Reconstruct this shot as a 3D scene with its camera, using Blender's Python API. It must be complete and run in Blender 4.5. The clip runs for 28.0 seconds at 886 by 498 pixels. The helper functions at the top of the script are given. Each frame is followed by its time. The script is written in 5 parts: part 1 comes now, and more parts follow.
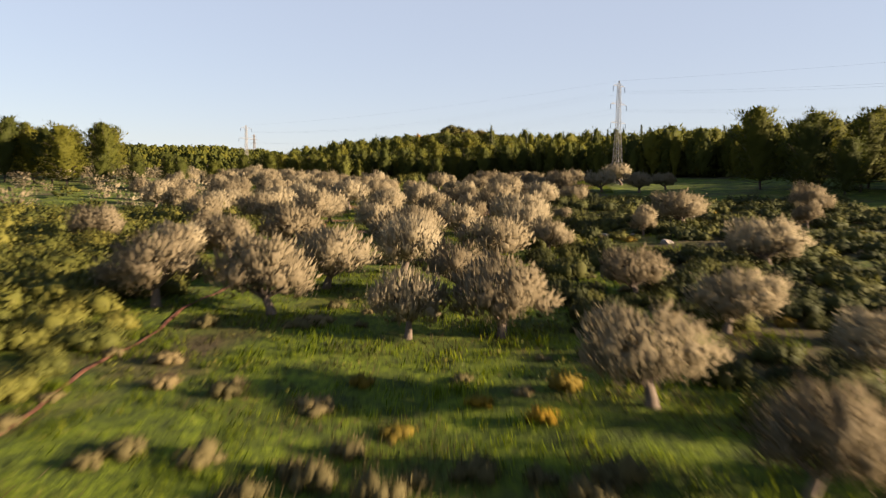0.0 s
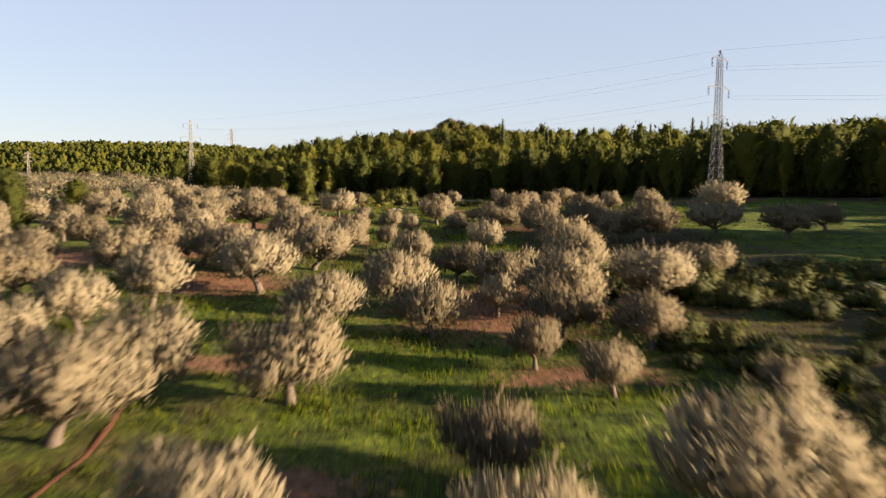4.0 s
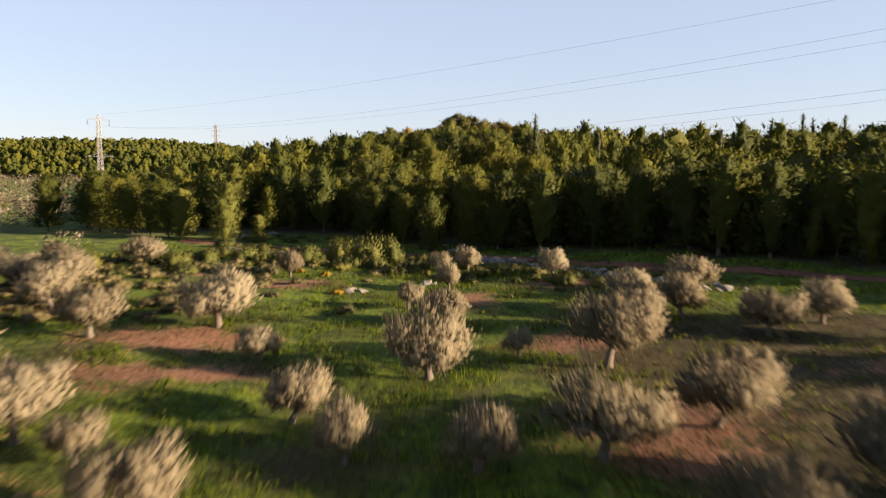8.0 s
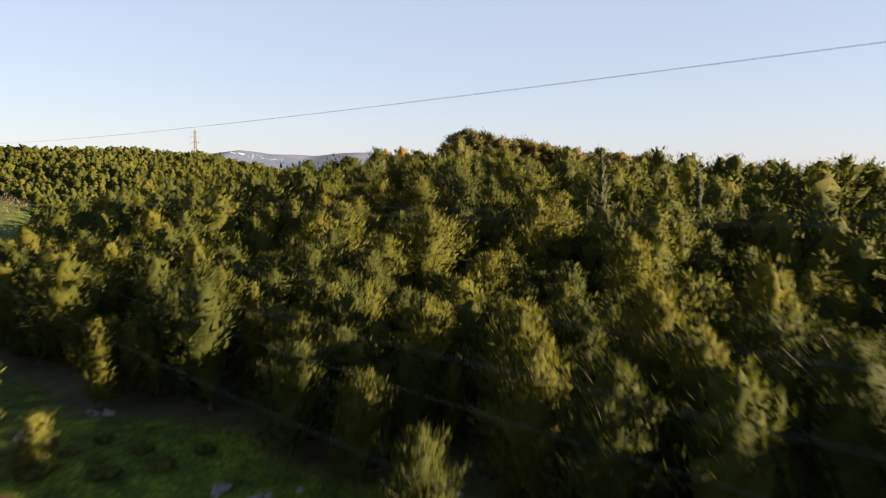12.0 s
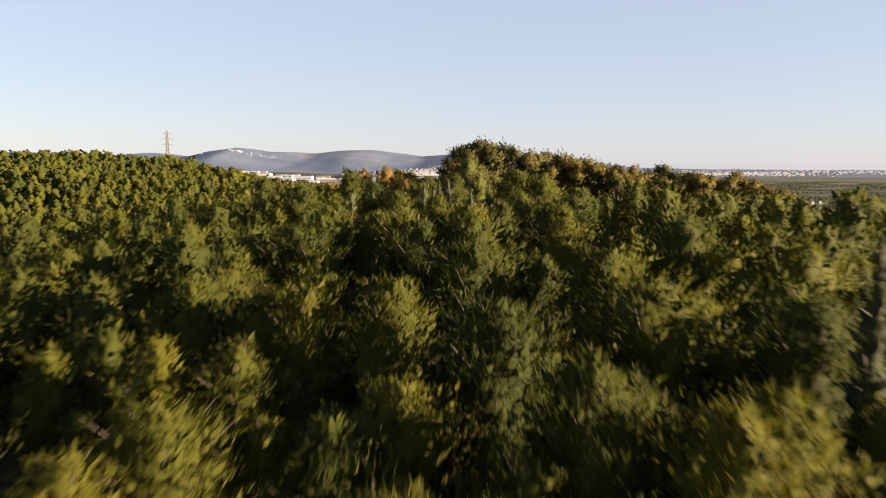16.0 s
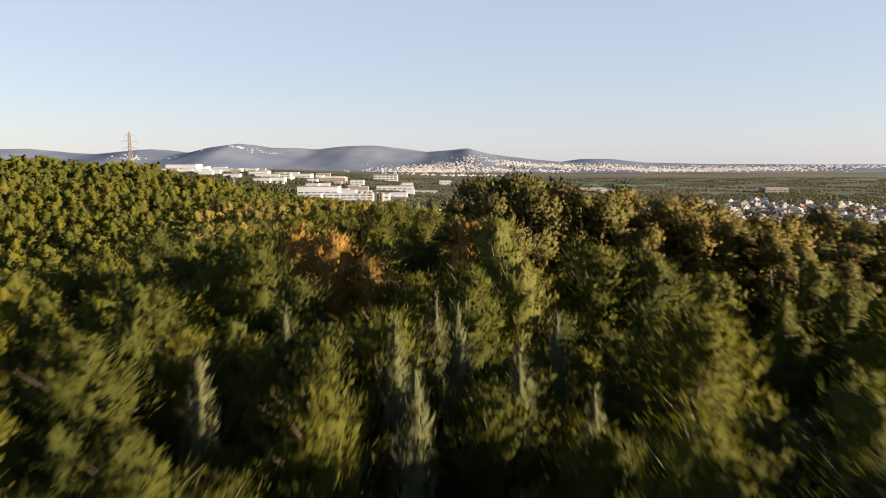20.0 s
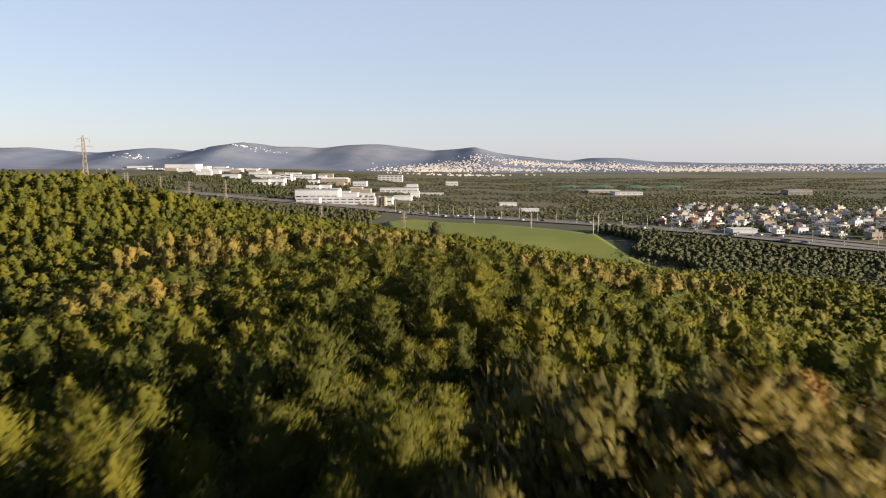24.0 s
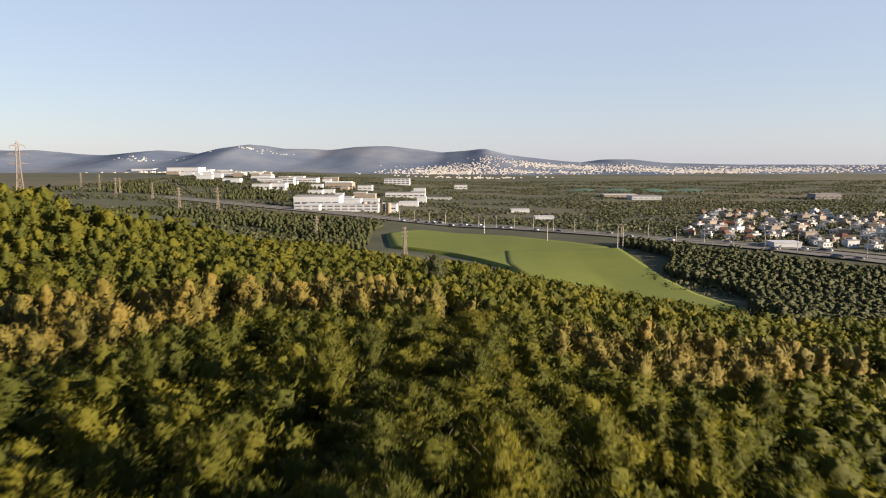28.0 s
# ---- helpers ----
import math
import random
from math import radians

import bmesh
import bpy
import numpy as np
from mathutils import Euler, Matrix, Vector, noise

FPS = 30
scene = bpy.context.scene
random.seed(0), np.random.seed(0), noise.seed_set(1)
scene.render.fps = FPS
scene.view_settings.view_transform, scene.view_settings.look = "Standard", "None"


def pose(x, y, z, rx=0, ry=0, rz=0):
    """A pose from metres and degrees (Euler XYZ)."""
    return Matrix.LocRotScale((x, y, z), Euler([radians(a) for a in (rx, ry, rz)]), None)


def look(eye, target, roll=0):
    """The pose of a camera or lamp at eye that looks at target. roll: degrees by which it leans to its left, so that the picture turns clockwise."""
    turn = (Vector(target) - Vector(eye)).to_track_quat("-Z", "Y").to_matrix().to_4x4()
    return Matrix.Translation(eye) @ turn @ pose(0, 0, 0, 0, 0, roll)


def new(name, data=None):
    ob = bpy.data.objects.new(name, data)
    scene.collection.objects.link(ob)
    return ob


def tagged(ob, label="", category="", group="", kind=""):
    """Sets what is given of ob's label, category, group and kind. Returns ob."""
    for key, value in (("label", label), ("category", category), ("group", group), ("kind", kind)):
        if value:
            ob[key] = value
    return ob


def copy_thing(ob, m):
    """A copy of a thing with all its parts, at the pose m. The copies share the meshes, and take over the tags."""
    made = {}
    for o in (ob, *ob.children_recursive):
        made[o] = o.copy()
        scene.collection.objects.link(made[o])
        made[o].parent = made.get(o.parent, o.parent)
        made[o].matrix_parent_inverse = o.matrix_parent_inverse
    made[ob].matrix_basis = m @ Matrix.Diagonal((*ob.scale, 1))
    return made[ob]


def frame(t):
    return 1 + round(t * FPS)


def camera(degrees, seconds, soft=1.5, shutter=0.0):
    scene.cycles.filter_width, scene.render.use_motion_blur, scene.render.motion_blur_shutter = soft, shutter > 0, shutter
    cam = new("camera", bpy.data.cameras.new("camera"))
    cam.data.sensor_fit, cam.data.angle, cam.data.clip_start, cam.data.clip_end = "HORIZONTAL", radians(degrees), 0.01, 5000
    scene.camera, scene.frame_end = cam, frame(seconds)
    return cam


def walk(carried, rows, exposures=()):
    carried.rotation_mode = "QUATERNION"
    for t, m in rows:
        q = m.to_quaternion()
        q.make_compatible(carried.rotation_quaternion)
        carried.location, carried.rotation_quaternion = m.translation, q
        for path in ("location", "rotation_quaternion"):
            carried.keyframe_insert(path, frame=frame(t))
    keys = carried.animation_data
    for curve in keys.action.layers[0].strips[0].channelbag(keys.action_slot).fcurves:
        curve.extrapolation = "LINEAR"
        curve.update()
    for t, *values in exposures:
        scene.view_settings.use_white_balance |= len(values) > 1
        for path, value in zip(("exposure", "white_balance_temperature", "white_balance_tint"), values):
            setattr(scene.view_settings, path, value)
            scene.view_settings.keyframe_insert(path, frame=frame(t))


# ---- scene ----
cam = camera(63.0, 28.0, soft=1.1, shutter=1.0)
PATH = [
    (0, (0.338, 0.009, 13.064), (0.372, 2.001, 12.887), 0.2),
    (0.5, (0.213, 7.673, 14.025), (0.251, 9.664, 13.843), 0.2),
    (1, (0.031, 15.356, 15.06), (0.072, 17.347, 14.871), 0.1),
    (1.5, (-0.12, 23.064, 16.053), (-0.077, 25.054, 15.859), 0.0),
    (2, (-0.144, 30.799, 16.82), (-0.097, 32.788, 16.623), 0.0),
    (2.5, (-0.038, 38.547, 17.345), (0.011, 40.537, 17.148), -0.0),
    (3, (0.117, 46.33, 17.743), (0.164, 48.32, 17.546), -0.0),
    (3.5, (0.324, 54.231, 18.172), (0.372, 56.221, 17.975), -0.0),
    (5.5, (2.052, 87.43, 20.509), (2.079, 89.419, 20.302), -0.4),
    (6, (2.231, 95.825, 21.142), (2.257, 97.813, 20.93), -0.5),
    (6.5, (2.327, 104.197, 21.744), (2.352, 106.186, 21.532), -0.4),
    (7, (2.391, 112.495, 22.369), (2.417, 114.484, 22.158), -0.2),
    (7.5, (2.477, 120.68, 23.113), (2.502, 122.669, 22.903), -0.0),
    (8, (2.544, 128.748, 23.893), (2.57, 130.737, 23.683), 0.2),
    (8.5, (2.607, 136.766, 24.876), (2.634, 138.755, 24.666), 0.2),
    (9, (2.72, 144.728, 25.863), (2.746, 146.717, 25.65), 0.2),
    (9.5, (2.701, 152.655, 26.885), (2.727, 154.644, 26.672), 0.2),
    (10, (2.753, 160.45, 28.047), (2.779, 162.438, 27.832), 0.2),
    (10.5, (2.888, 167.952, 29.383), (2.911, 169.94, 29.168), 0.1),
    (11, (2.998, 174.993, 30.681), (3.017, 176.981, 30.466), 0.1),
    (11.5, (2.986, 181.748, 31.951), (3.003, 183.737, 31.735), 0.0),
    (12, (3.001, 188.432, 33.207), (3.016, 190.421, 32.99), 0.1),
    (12.5, (3.053, 195.223, 34.423), (3.066, 197.211, 34.207), 0.1),
    (14.5, (3.016, 223.728, 38.096), (3.029, 225.716, 37.878), 0.1),
    (15, (3.006, 231.079, 38.241), (3.019, 233.067, 38.019), 0.1),
    (15.5, (3.094, 238.489, 38.566), (3.107, 240.476, 38.342), 0.1),
    (16, (3.201, 245.969, 39.123), (3.212, 247.956, 38.897), 0.1),
    (16.5, (3.286, 253.566, 39.798), (3.295, 255.553, 39.571), 0.2),
    (17, (3.34, 261.285, 40.472), (3.348, 263.272, 40.245), 0.1),
    (17.5, (3.299, 269.126, 41.248), (3.309, 271.113, 41.017), 0.2),
    (18, (3.391, 277.089, 42.051), (3.4, 279.075, 41.817), 0.2),
    (18.5, (3.481, 285.102, 42.931), (3.486, 287.088, 42.693), 0.2),
    (19, (3.578, 293.133, 43.811), (3.581, 295.119, 43.569), 0.1),
    (19.5, (3.667, 301.146, 44.611), (3.667, 303.131, 44.368), -0.1),
    (20, (3.73, 309.08, 45.297), (3.729, 311.065, 45.056), -0.1),
    (20.5, (3.785, 316.886, 46.002), (3.781, 318.871, 45.762), -0.1),
    (21, (3.772, 324.553, 46.674), (3.766, 326.539, 46.434), -0.1),
    (21.5, (3.722, 332.118, 47.356), (3.715, 334.104, 47.117), -0.2),
    (22, (3.721, 339.654, 48.159), (3.71, 341.639, 47.915), -0.2),
    (22.5, (3.722, 347.219, 48.998), (3.709, 349.203, 48.749), -0.2),
    (24.5, (3.905, 377.743, 50.849), (3.884, 379.728, 50.603), 0.0),
    (25, (4.174, 385.378, 51.307), (4.149, 387.363, 51.061), 0.0),
    (25.5, (4.412, 392.994, 51.731), (4.383, 394.979, 51.486), 0.0),
    (26, (4.614, 400.593, 52.156), (4.581, 402.577, 51.912), -0.0),
    (26.5, (4.793, 408.176, 52.58), (4.757, 410.161, 52.336), -0.1),
    (27, (4.955, 415.746, 52.983), (4.915, 417.731, 52.739), -0.2),
    (27.5, (5.123, 423.308, 53.357), (5.081, 425.293, 53.114), -0.2),
    (28, (5.314, 430.874, 53.698), (5.269, 432.859, 53.455), -0.2),
]
walk(cam, [(t, look(eye, target, roll)) for t, eye, target, roll in PATH],
     [(0, 2.02, 7050, 16.5), (3, 2.03, 7000, 16.5), (6.5, 2.08, 6780, 16.5), (10, 2.09, 6780, 16.5), (16, 2.02, 6920, 16.5), (21, 1.96, 6860, 16), (25, 1.9, 6650, 15), (28, 1.88, 6650, 15)])

# ---- world and sun ----
SUN_AZ, SUN_EL = radians(106), radians(13.5)   # clockwise from the flight's direction; low evening sun
world = bpy.data.worlds.new("world")
scene.world = world
world.use_nodes = True
wn = world.node_tree
sky = wn.nodes.new("ShaderNodeTexSky")
sky.sky_type = "NISHITA"
sky.sun_disc = False
sky.sun_elevation, sky.sun_rotation = SUN_EL, SUN_AZ
sky.altitude, sky.air_density, sky.dust_density, sky.ozone_density = 150, 1.0, 0.35, 2.0
haze = wn.nodes.new("ShaderNodeMix")   # evening haze pales the lower sky and thins upwards
haze.data_type = "RGBA"
way = wn.nodes.new("ShaderNodeTexCoord")
up = wn.nodes.new("ShaderNodeSeparateXYZ")
wn.links.new(way.outputs["Generated"], up.inputs[0])
thin = wn.nodes.new("ShaderNodeMapRange")
thin.inputs[1].default_value, thin.inputs[2].default_value, thin.inputs[3].default_value, thin.inputs[4].default_value = 0.25, 0.62, 0.66, 0.06
wn.links.new(up.outputs["Z"], thin.inputs[0])
wn.links.new(thin.outputs[0], haze.inputs[0])
haze.inputs[7].default_value = (2.92, 3.42, 4.34, 1)
wn.links.new(sky.outputs[0], haze.inputs[6])
wn.links.new(haze.outputs[2], wn.nodes["Background"].inputs[0])
wn.nodes["Background"].inputs[1].default_value = 0.05
sun_data = bpy.data.lights.new("sun", "SUN")
sun_data.energy, sun_data.angle, sun_data.color = 4.9, radians(0.6), (1.0, 0.83, 0.60)
sun_lamp = new("sun", sun_data)
to_sun = Vector((math.sin(SUN_AZ) * math.cos(SUN_EL), math.cos(SUN_AZ) * math.cos(SUN_EL), math.sin(SUN_EL)))
sun_lamp.matrix_world = Matrix.Translation((0, 0, 200)) @ to_sun.to_track_quat("Z", "Y").to_matrix().to_4x4()


# ---- materials ----
def material(name, rough=0.9, metal=0.0):
    mat = bpy.data.materials.new(name)
    mat.use_nodes = True
    nt = mat.node_tree
    bsdf = nt.nodes["Principled BSDF"]
    bsdf.inputs["Roughness"].default_value = rough
    bsdf.inputs["Metallic"].default_value = metal
    bsdf.inputs["Specular IOR Level"].default_value = 0.25
    return mat, nt, bsdf


def ramp(nt, fac, stops):
    node = nt.nodes.new("ShaderNodeValToRGB")
    el = node.color_ramp.elements
    while len(el) < len(stops):
        el.new(0.5)
    for e, (p, c) in zip(el, stops):
        e.position, e.color = p, (*c, 1)
    nt.links.new(fac, node.inputs[0])
    return node.outputs[0]


def noise_tex(nt, size, detail=4.0, rough=0.6, stretch=None):
    """Noise in world metres; size is the width of its patches."""
    geo = nt.nodes.new("ShaderNodeNewGeometry")
    vec = geo.outputs["Position"]
    if stretch:
        mp = nt.nodes.new("ShaderNodeMapping")
        mp.inputs["Scale"].default_value = stretch
        nt.links.new(vec, mp.inputs[0])
        vec = mp.outputs[0]
    node = nt.nodes.new("ShaderNodeTexNoise")
    node.inputs["Scale"].default_value = 1.0 / size
    node.inputs["Detail"].default_value, node.inputs["Roughness"].default_value = detail, rough
    nt.links.new(vec, node.inputs["Vector"])
    return node.outputs["Fac"]


def mix(nt, fac, a, b, mode="MIX"):
    node = nt.nodes.new("ShaderNodeMix")
    node.data_type, node.blend_type = "RGBA", mode
    for sock, v in ((node.inputs[0], fac), (node.inputs[6], a), (node.inputs[7], b)):
        if isinstance(v, (int, float)):
            sock.default_value = v
        elif isinstance(v, tuple):
            sock.default_value = (*v, 1)
        else:
            nt.links.new(v, sock)
    return node.outputs[2]


def calc(nt, op, a, b=0.0):
    node = nt.nodes.new("ShaderNodeMath")
    node.operation = op
    for sock, v in ((node.inputs[0], a), (node.inputs[1], b)):
        if isinstance(v, (int, float)):
            sock.default_value = v
        else:
            nt.links.new(v, sock)
    return node.outputs[0]


def bump(nt, bsdf, height, strength=0.5, distance=0.1):
    node = nt.nodes.new("ShaderNodeBump")
    node.inputs["Strength"].default_value, node.inputs["Distance"].default_value = strength, distance
    nt.links.new(height, node.inputs["Height"])
    nt.links.new(node.outputs[0], bsdf.inputs["Normal"])


def attribute(nt, name):
    node = nt.nodes.new("ShaderNodeAttribute")
    node.attribute_name = name
    return node.outputs["Fac"]


def leaf_material(name, stops, glow=0.35, island=0.22, grain=0.0):
    """Foliage: colour by tree (tint attribute plus the object's own chance) and by leaf, light passing through the leaves."""
    mat, nt, bsdf = material(name, 0.75)
    info = nt.nodes.new("ShaderNodeObjectInfo")
    per_tree = calc(nt, "FRACT", calc(nt, "ADD", attribute(nt, "tint"), info.outputs["Random"]))
    geo = nt.nodes.new("ShaderNodeNewGeometry")
    leaf = geo.outputs["Random Per Island"]
    fac = calc(nt, "ADD", calc(nt, "MULTIPLY", per_tree, 1 - island), calc(nt, "MULTIPLY", leaf, island))
    if grain:   # fine sprays within the clumps
        fine = noise_tex(nt, grain * 0.55, 5, 0.75)
        fac = calc(nt, "ADD", fac, calc(nt, "MULTIPLY", calc(nt, "SUBTRACT", fine, 0.5), 0.7))
        bump(nt, bsdf, fine, 0.6, grain * 0.3)
    col = ramp(nt, fac, stops)
    nt.links.new(col, bsdf.inputs["Base Color"])
    back = nt.nodes.new("ShaderNodeBsdfTranslucent")
    nt.links.new(col, back.inputs["Color"])
    both = nt.nodes.new("ShaderNodeMixShader")
    both.inputs[0].default_value = glow
    nt.links.new(bsdf.outputs[0], both.inputs[1])
    nt.links.new(back.outputs[0], both.inputs[2])
    nt.links.new(both.outputs[0], nt.nodes["Material Output"].inputs[0])
    return mat


def plain(name, stops, size=0.6, rough=0.9, metal=0.0, relief=0.0, stretch=None):
    """A surface whose colour runs through stops by noise of that size, with finer grain over it."""
    mat, nt, bsdf = material(name, rough, metal)
    a, b = noise_tex(nt, size, 5, 0.65, stretch), noise_tex(nt, size * 0.12, 3, 0.7, stretch)
    fac = calc(nt, "ADD", calc(nt, "MULTIPLY", a, 0.65), calc(nt, "MULTIPLY", b, 0.35))
    nt.links.new(ramp(nt, fac, stops), bsdf.inputs["Base Color"])
    if relief:
        bump(nt, bsdf, fac, 0.8, relief)
    return mat


PINE = leaf_material("pine_needles", [(0.0, (0.046, 0.056, 0.0070)), (0.4, (0.066, 0.074, 0.0070)), (0.75, (0.090, 0.091, 0.0072)), (1.0, (0.128, 0.119, 0.0095))], 0.5, 0.1, grain=0.28)
GUM = leaf_material("gum_leaves", [(0.0, (0.062, 0.058, 0.010)), (0.5, (0.095, 0.079, 0.013)), (1.0, (0.135, 0.097, 0.016))], 0.22, 0.2, grain=0.3)
LIME = leaf_material("lime_leaves", [(0.0, (0.064, 0.071, 0.0075)), (1.0, (0.108, 0.104, 0.011))], 0.25, 0.4, grain=0.28)
RUSTY = leaf_material("rusty_leaves", [(0.0, (0.125, 0.078, 0.014)), (0.5, (0.185, 0.098, 0.017)), (1.0, (0.22, 0.132, 0.023))], 0.25, 0.25, grain=0.28)
SILVER = leaf_material("silvery_cypress_leaves", [(0.0, (0.046, 0.054, 0.020)), (1.0, (0.080, 0.085, 0.033))], 0.2, 0.3, grain=0.25)
CYPRESS = leaf_material("cypress_leaves", [(0.0, (0.017, 0.022, 0.0055)), (1.0, (0.034, 0.039, 0.009))], 0.1, grain=0.3)
OLIVE = leaf_material("olive_leaves", [(0.0, (0.202, 0.160, 0.096)), (0.5, (0.285, 0.232, 0.142)), (1.0, (0.37, 0.311, 0.20))], 0.55, 0.1, grain=0.2)
SHRUB = leaf_material("shrub_leaves", [(0.0, (0.022, 0.027, 0.0050)), (0.5, (0.042, 0.046, 0.0066)), (1.0, (0.084, 0.078, 0.011))], 0.2, 0.25, grain=0.2)
MAQUIS = leaf_material("bushy_leaves", [(0.0, (0.044, 0.052, 0.0085)), (0.5, (0.082, 0.085, 0.0125)), (1.0, (0.145, 0.127, 0.021))], 0.25, 0.25, grain=0.2)
BROOM = leaf_material("broom_flowers", [(0.0, (0.0874, 0.07676, 0.01094)), (0.5, (0.1862, 0.1148, 0.005472)), (1.0, (0.2736, 0.1642, 0.005472))], grain=0.15)
THORN = leaf_material("dry_thorn_leaves", [(0.0, (0.066, 0.057, 0.020)), (0.5, (0.115, 0.094, 0.036)), (1.0, (0.185, 0.138, 0.062))], grain=0.15)
GRASS = leaf_material("grass_blades", [(0.0, (0.088, 0.125, 0.0032)), (0.55, (0.168, 0.222, 0.0055)), (1.0, (0.285, 0.285, 0.018))], 0.35, 0.6)
HERB = leaf_material("herb_leaves", [(0.0, (0.0228, 0.0342, 0.00304)), (0.5, (0.0532, 0.0646, 0.00456)), (1.0, (0.1216, 0.1064, 0.0152))], 0.3, 0.2, grain=0.15)
STRAW = leaf_material("straw_blades", [(0.0, (0.06019, 0.04925, 0.01642)), (0.5, (0.1041, 0.08208, 0.02736)), (1.0, (0.1748, 0.1368, 0.06019))], 0.4, 0.7)
# the plain's haze is mixed into this colour: greyer than the near leaves
HAZED_LEAF = leaf_material("hazed_plain_tree_leaves", [(0.0, (0.036, 0.044, 0.020)), (0.5, (0.055, 0.063, 0.028)), (1.0, (0.09, 0.093, 0.042))], 0.2, grain=0.8)
BARK = plain("grey_brown_bark", [(0.3, (0.0608, 0.0456, 0.0342)), (0.7, (0.1672, 0.1292, 0.0988))], 0.3, 0.95, relief=0.03, stretch=(3, 3, 0.6))
DARK_BARK = plain("dark_pine_bark", [(0.3, (0.0266, 0.01976, 0.0152)), (0.7, (0.076, 0.057, 0.04408))], 0.3, 0.95, stretch=(3, 3, 0.6))
PALE_BARK = plain("pale_gum_bark", [(0.3, (0.11, 0.085, 0.06)), (0.7, (0.225, 0.19, 0.15))], 0.5, 0.9, stretch=(2, 2, 0.4))
STONE = plain("limestone", [(0.3, (0.085, 0.072, 0.058)), (0.5, (0.17, 0.148, 0.126)), (0.75, (0.26, 0.232, 0.205))], 0.5, 0.95, relief=0.05)
STEEL = plain("galvanised_steel", [(0.3, (0.2128, 0.1976, 0.1824)), (0.7, (0.3496, 0.3344, 0.304))], 0.8, 0.55, 0.35)
WEATHERED = plain("weathered_steel", [(0.3, (0.12, 0.1, 0.085)), (0.7, (0.22, 0.19, 0.16))], 2.0, 0.7)
CABLE = plain("aluminium_cable", [(0.3, (0.09, 0.095, 0.11)), (0.7, (0.14, 0.15, 0.17))], 2.0, 0.5, 0.4)
GLASS_DISC = plain("dark_insulator", [(0.3, (0.03, 0.035, 0.05)), (0.7, (0.07, 0.08, 0.1))], 0.2, 0.3)
EARTH = plain("red_earth", [(0.25, (0.08, 0.030, 0.0155)), (0.55, (0.155, 0.060, 0.032)), (0.8, (0.25, 0.12, 0.075))], 1.2, 1.0, relief=0.08)
ASPHALT = plain("asphalt", [(0.3, (0.0988, 0.095, 0.09272)), (0.7, (0.1444, 0.1383, 0.133))], 6.0, 0.9)
CROP = plain("young_wheat", [(0.3, (0.07, 0.094, 0.0085)), (0.7, (0.103, 0.121, 0.012))], 25.0, 0.9, stretch=(1, 0.35, 1))
WHITE_WALL = plain("white_plaster", [(0.3, (0.33, 0.35, 0.38)), (0.7, (0.45, 0.47, 0.50))], 6.0, 0.8)
TOWN_WALL = plain("sunlit_town_plaster", [(0.3, (0.42, 0.40, 0.37)), (0.7, (0.60, 0.575, 0.545))], 40.0, 0.9)
CREAM_WALL = plain("cream_plaster", [(0.3, (0.1769, 0.1491, 0.1211)), (0.7, (0.2455, 0.2114, 0.1724))], 4.0, 0.85)
GREY_ROOF = plain("grey_roofing", [(0.3, (0.155, 0.1497, 0.1497)), (0.7, (0.2326, 0.2272, 0.2272))], 5.0, 0.8)
TILE_ROOF = plain("clay_roof", [(0.3, (0.08269, 0.03488, 0.02326)), (0.7, (0.1325, 0.06047, 0.04134))], 2.0, 0.9)
WINDOW = plain("dark_window", [(0.3, (0.03, 0.035, 0.045)), (0.7, (0.07, 0.075, 0.085))], 3.0, 0.2)
NET = plain("green_shade_net", [(0.3, (0.038, 0.0912, 0.0684)), (0.7, (0.0684, 0.1368, 0.0988))], 10.0, 0.8)


# ---- building helpers ----
def mesh_of(name, verts, faces, mat, tint=None, smooth=False, normals=None):
    """A mesh from arrays: verts (n, 3); faces (m, 3) or (m, 4), or a plain list of index lists."""
    me = bpy.data.meshes.new(name)
    verts = np.asarray(verts, np.float32)
    if isinstance(faces, np.ndarray):
        m, k = faces.shape
        me.vertices.add(len(verts))
        me.vertices.foreach_set("co", verts.ravel())
        me.loops.add(m * k)
        me.loops.foreach_set("vertex_index", faces.astype(np.int32).ravel())
        me.polygons.add(m)
        me.polygons.foreach_set("loop_start", np.arange(0, m * k, k, dtype=np.int32))
        me.update(calc_edges=True)
    else:
        me.from_pydata(verts.tolist(), [], faces)
    if tint is not None:
        at = me.attributes.new("tint", "FLOAT", "POINT")
        at.data.foreach_set("value", np.asarray(tint, np.float32))
    me.polygons.foreach_set("use_smooth", np.full(len(me.polygons), smooth or normals is not None))
    if normals is not None:   # leaves take the rounding of their clump
        me.attributes.new("custom_normal", "FLOAT_VECTOR", "POINT").data.foreach_set("vector", np.asarray(normals, np.float32).ravel())
    me.materials.append(mat)
    return me


def part(name, data, mat, parent, label=""):
    """Links a mesh (or a bmesh) as one part under a thing or a part."""
    if isinstance(data, bmesh.types.BMesh):
        me = bpy.data.meshes.new(name)
        data.to_mesh(me)
        data.free()
        me.materials.append(mat)
        data = me
    ob = new(name, data)
    ob.parent = parent
    return tagged(ob, label)


def thing(name, label, category, group="", kind="", at=(0, 0, 0)):
    ob = new(name)
    ob.empty_display_size = 0.3
    ob.location = at
    return tagged(ob, label, category, group, kind)


def join(pieces):
    """Several (verts, faces) or (verts, faces, normals) with faces of the same size as one."""
    vs, fs, n = [], [], 0
    for v, f, *_ in pieces:
        vs.append(v)
        fs.append(f + n)
        n += len(v)
    if all(len(p) == 3 for p in pieces):
        return np.concatenate(vs), np.concatenate(fs), np.concatenate([p[2] for p in pieces])
    return np.concatenate(vs), np.concatenate(fs)


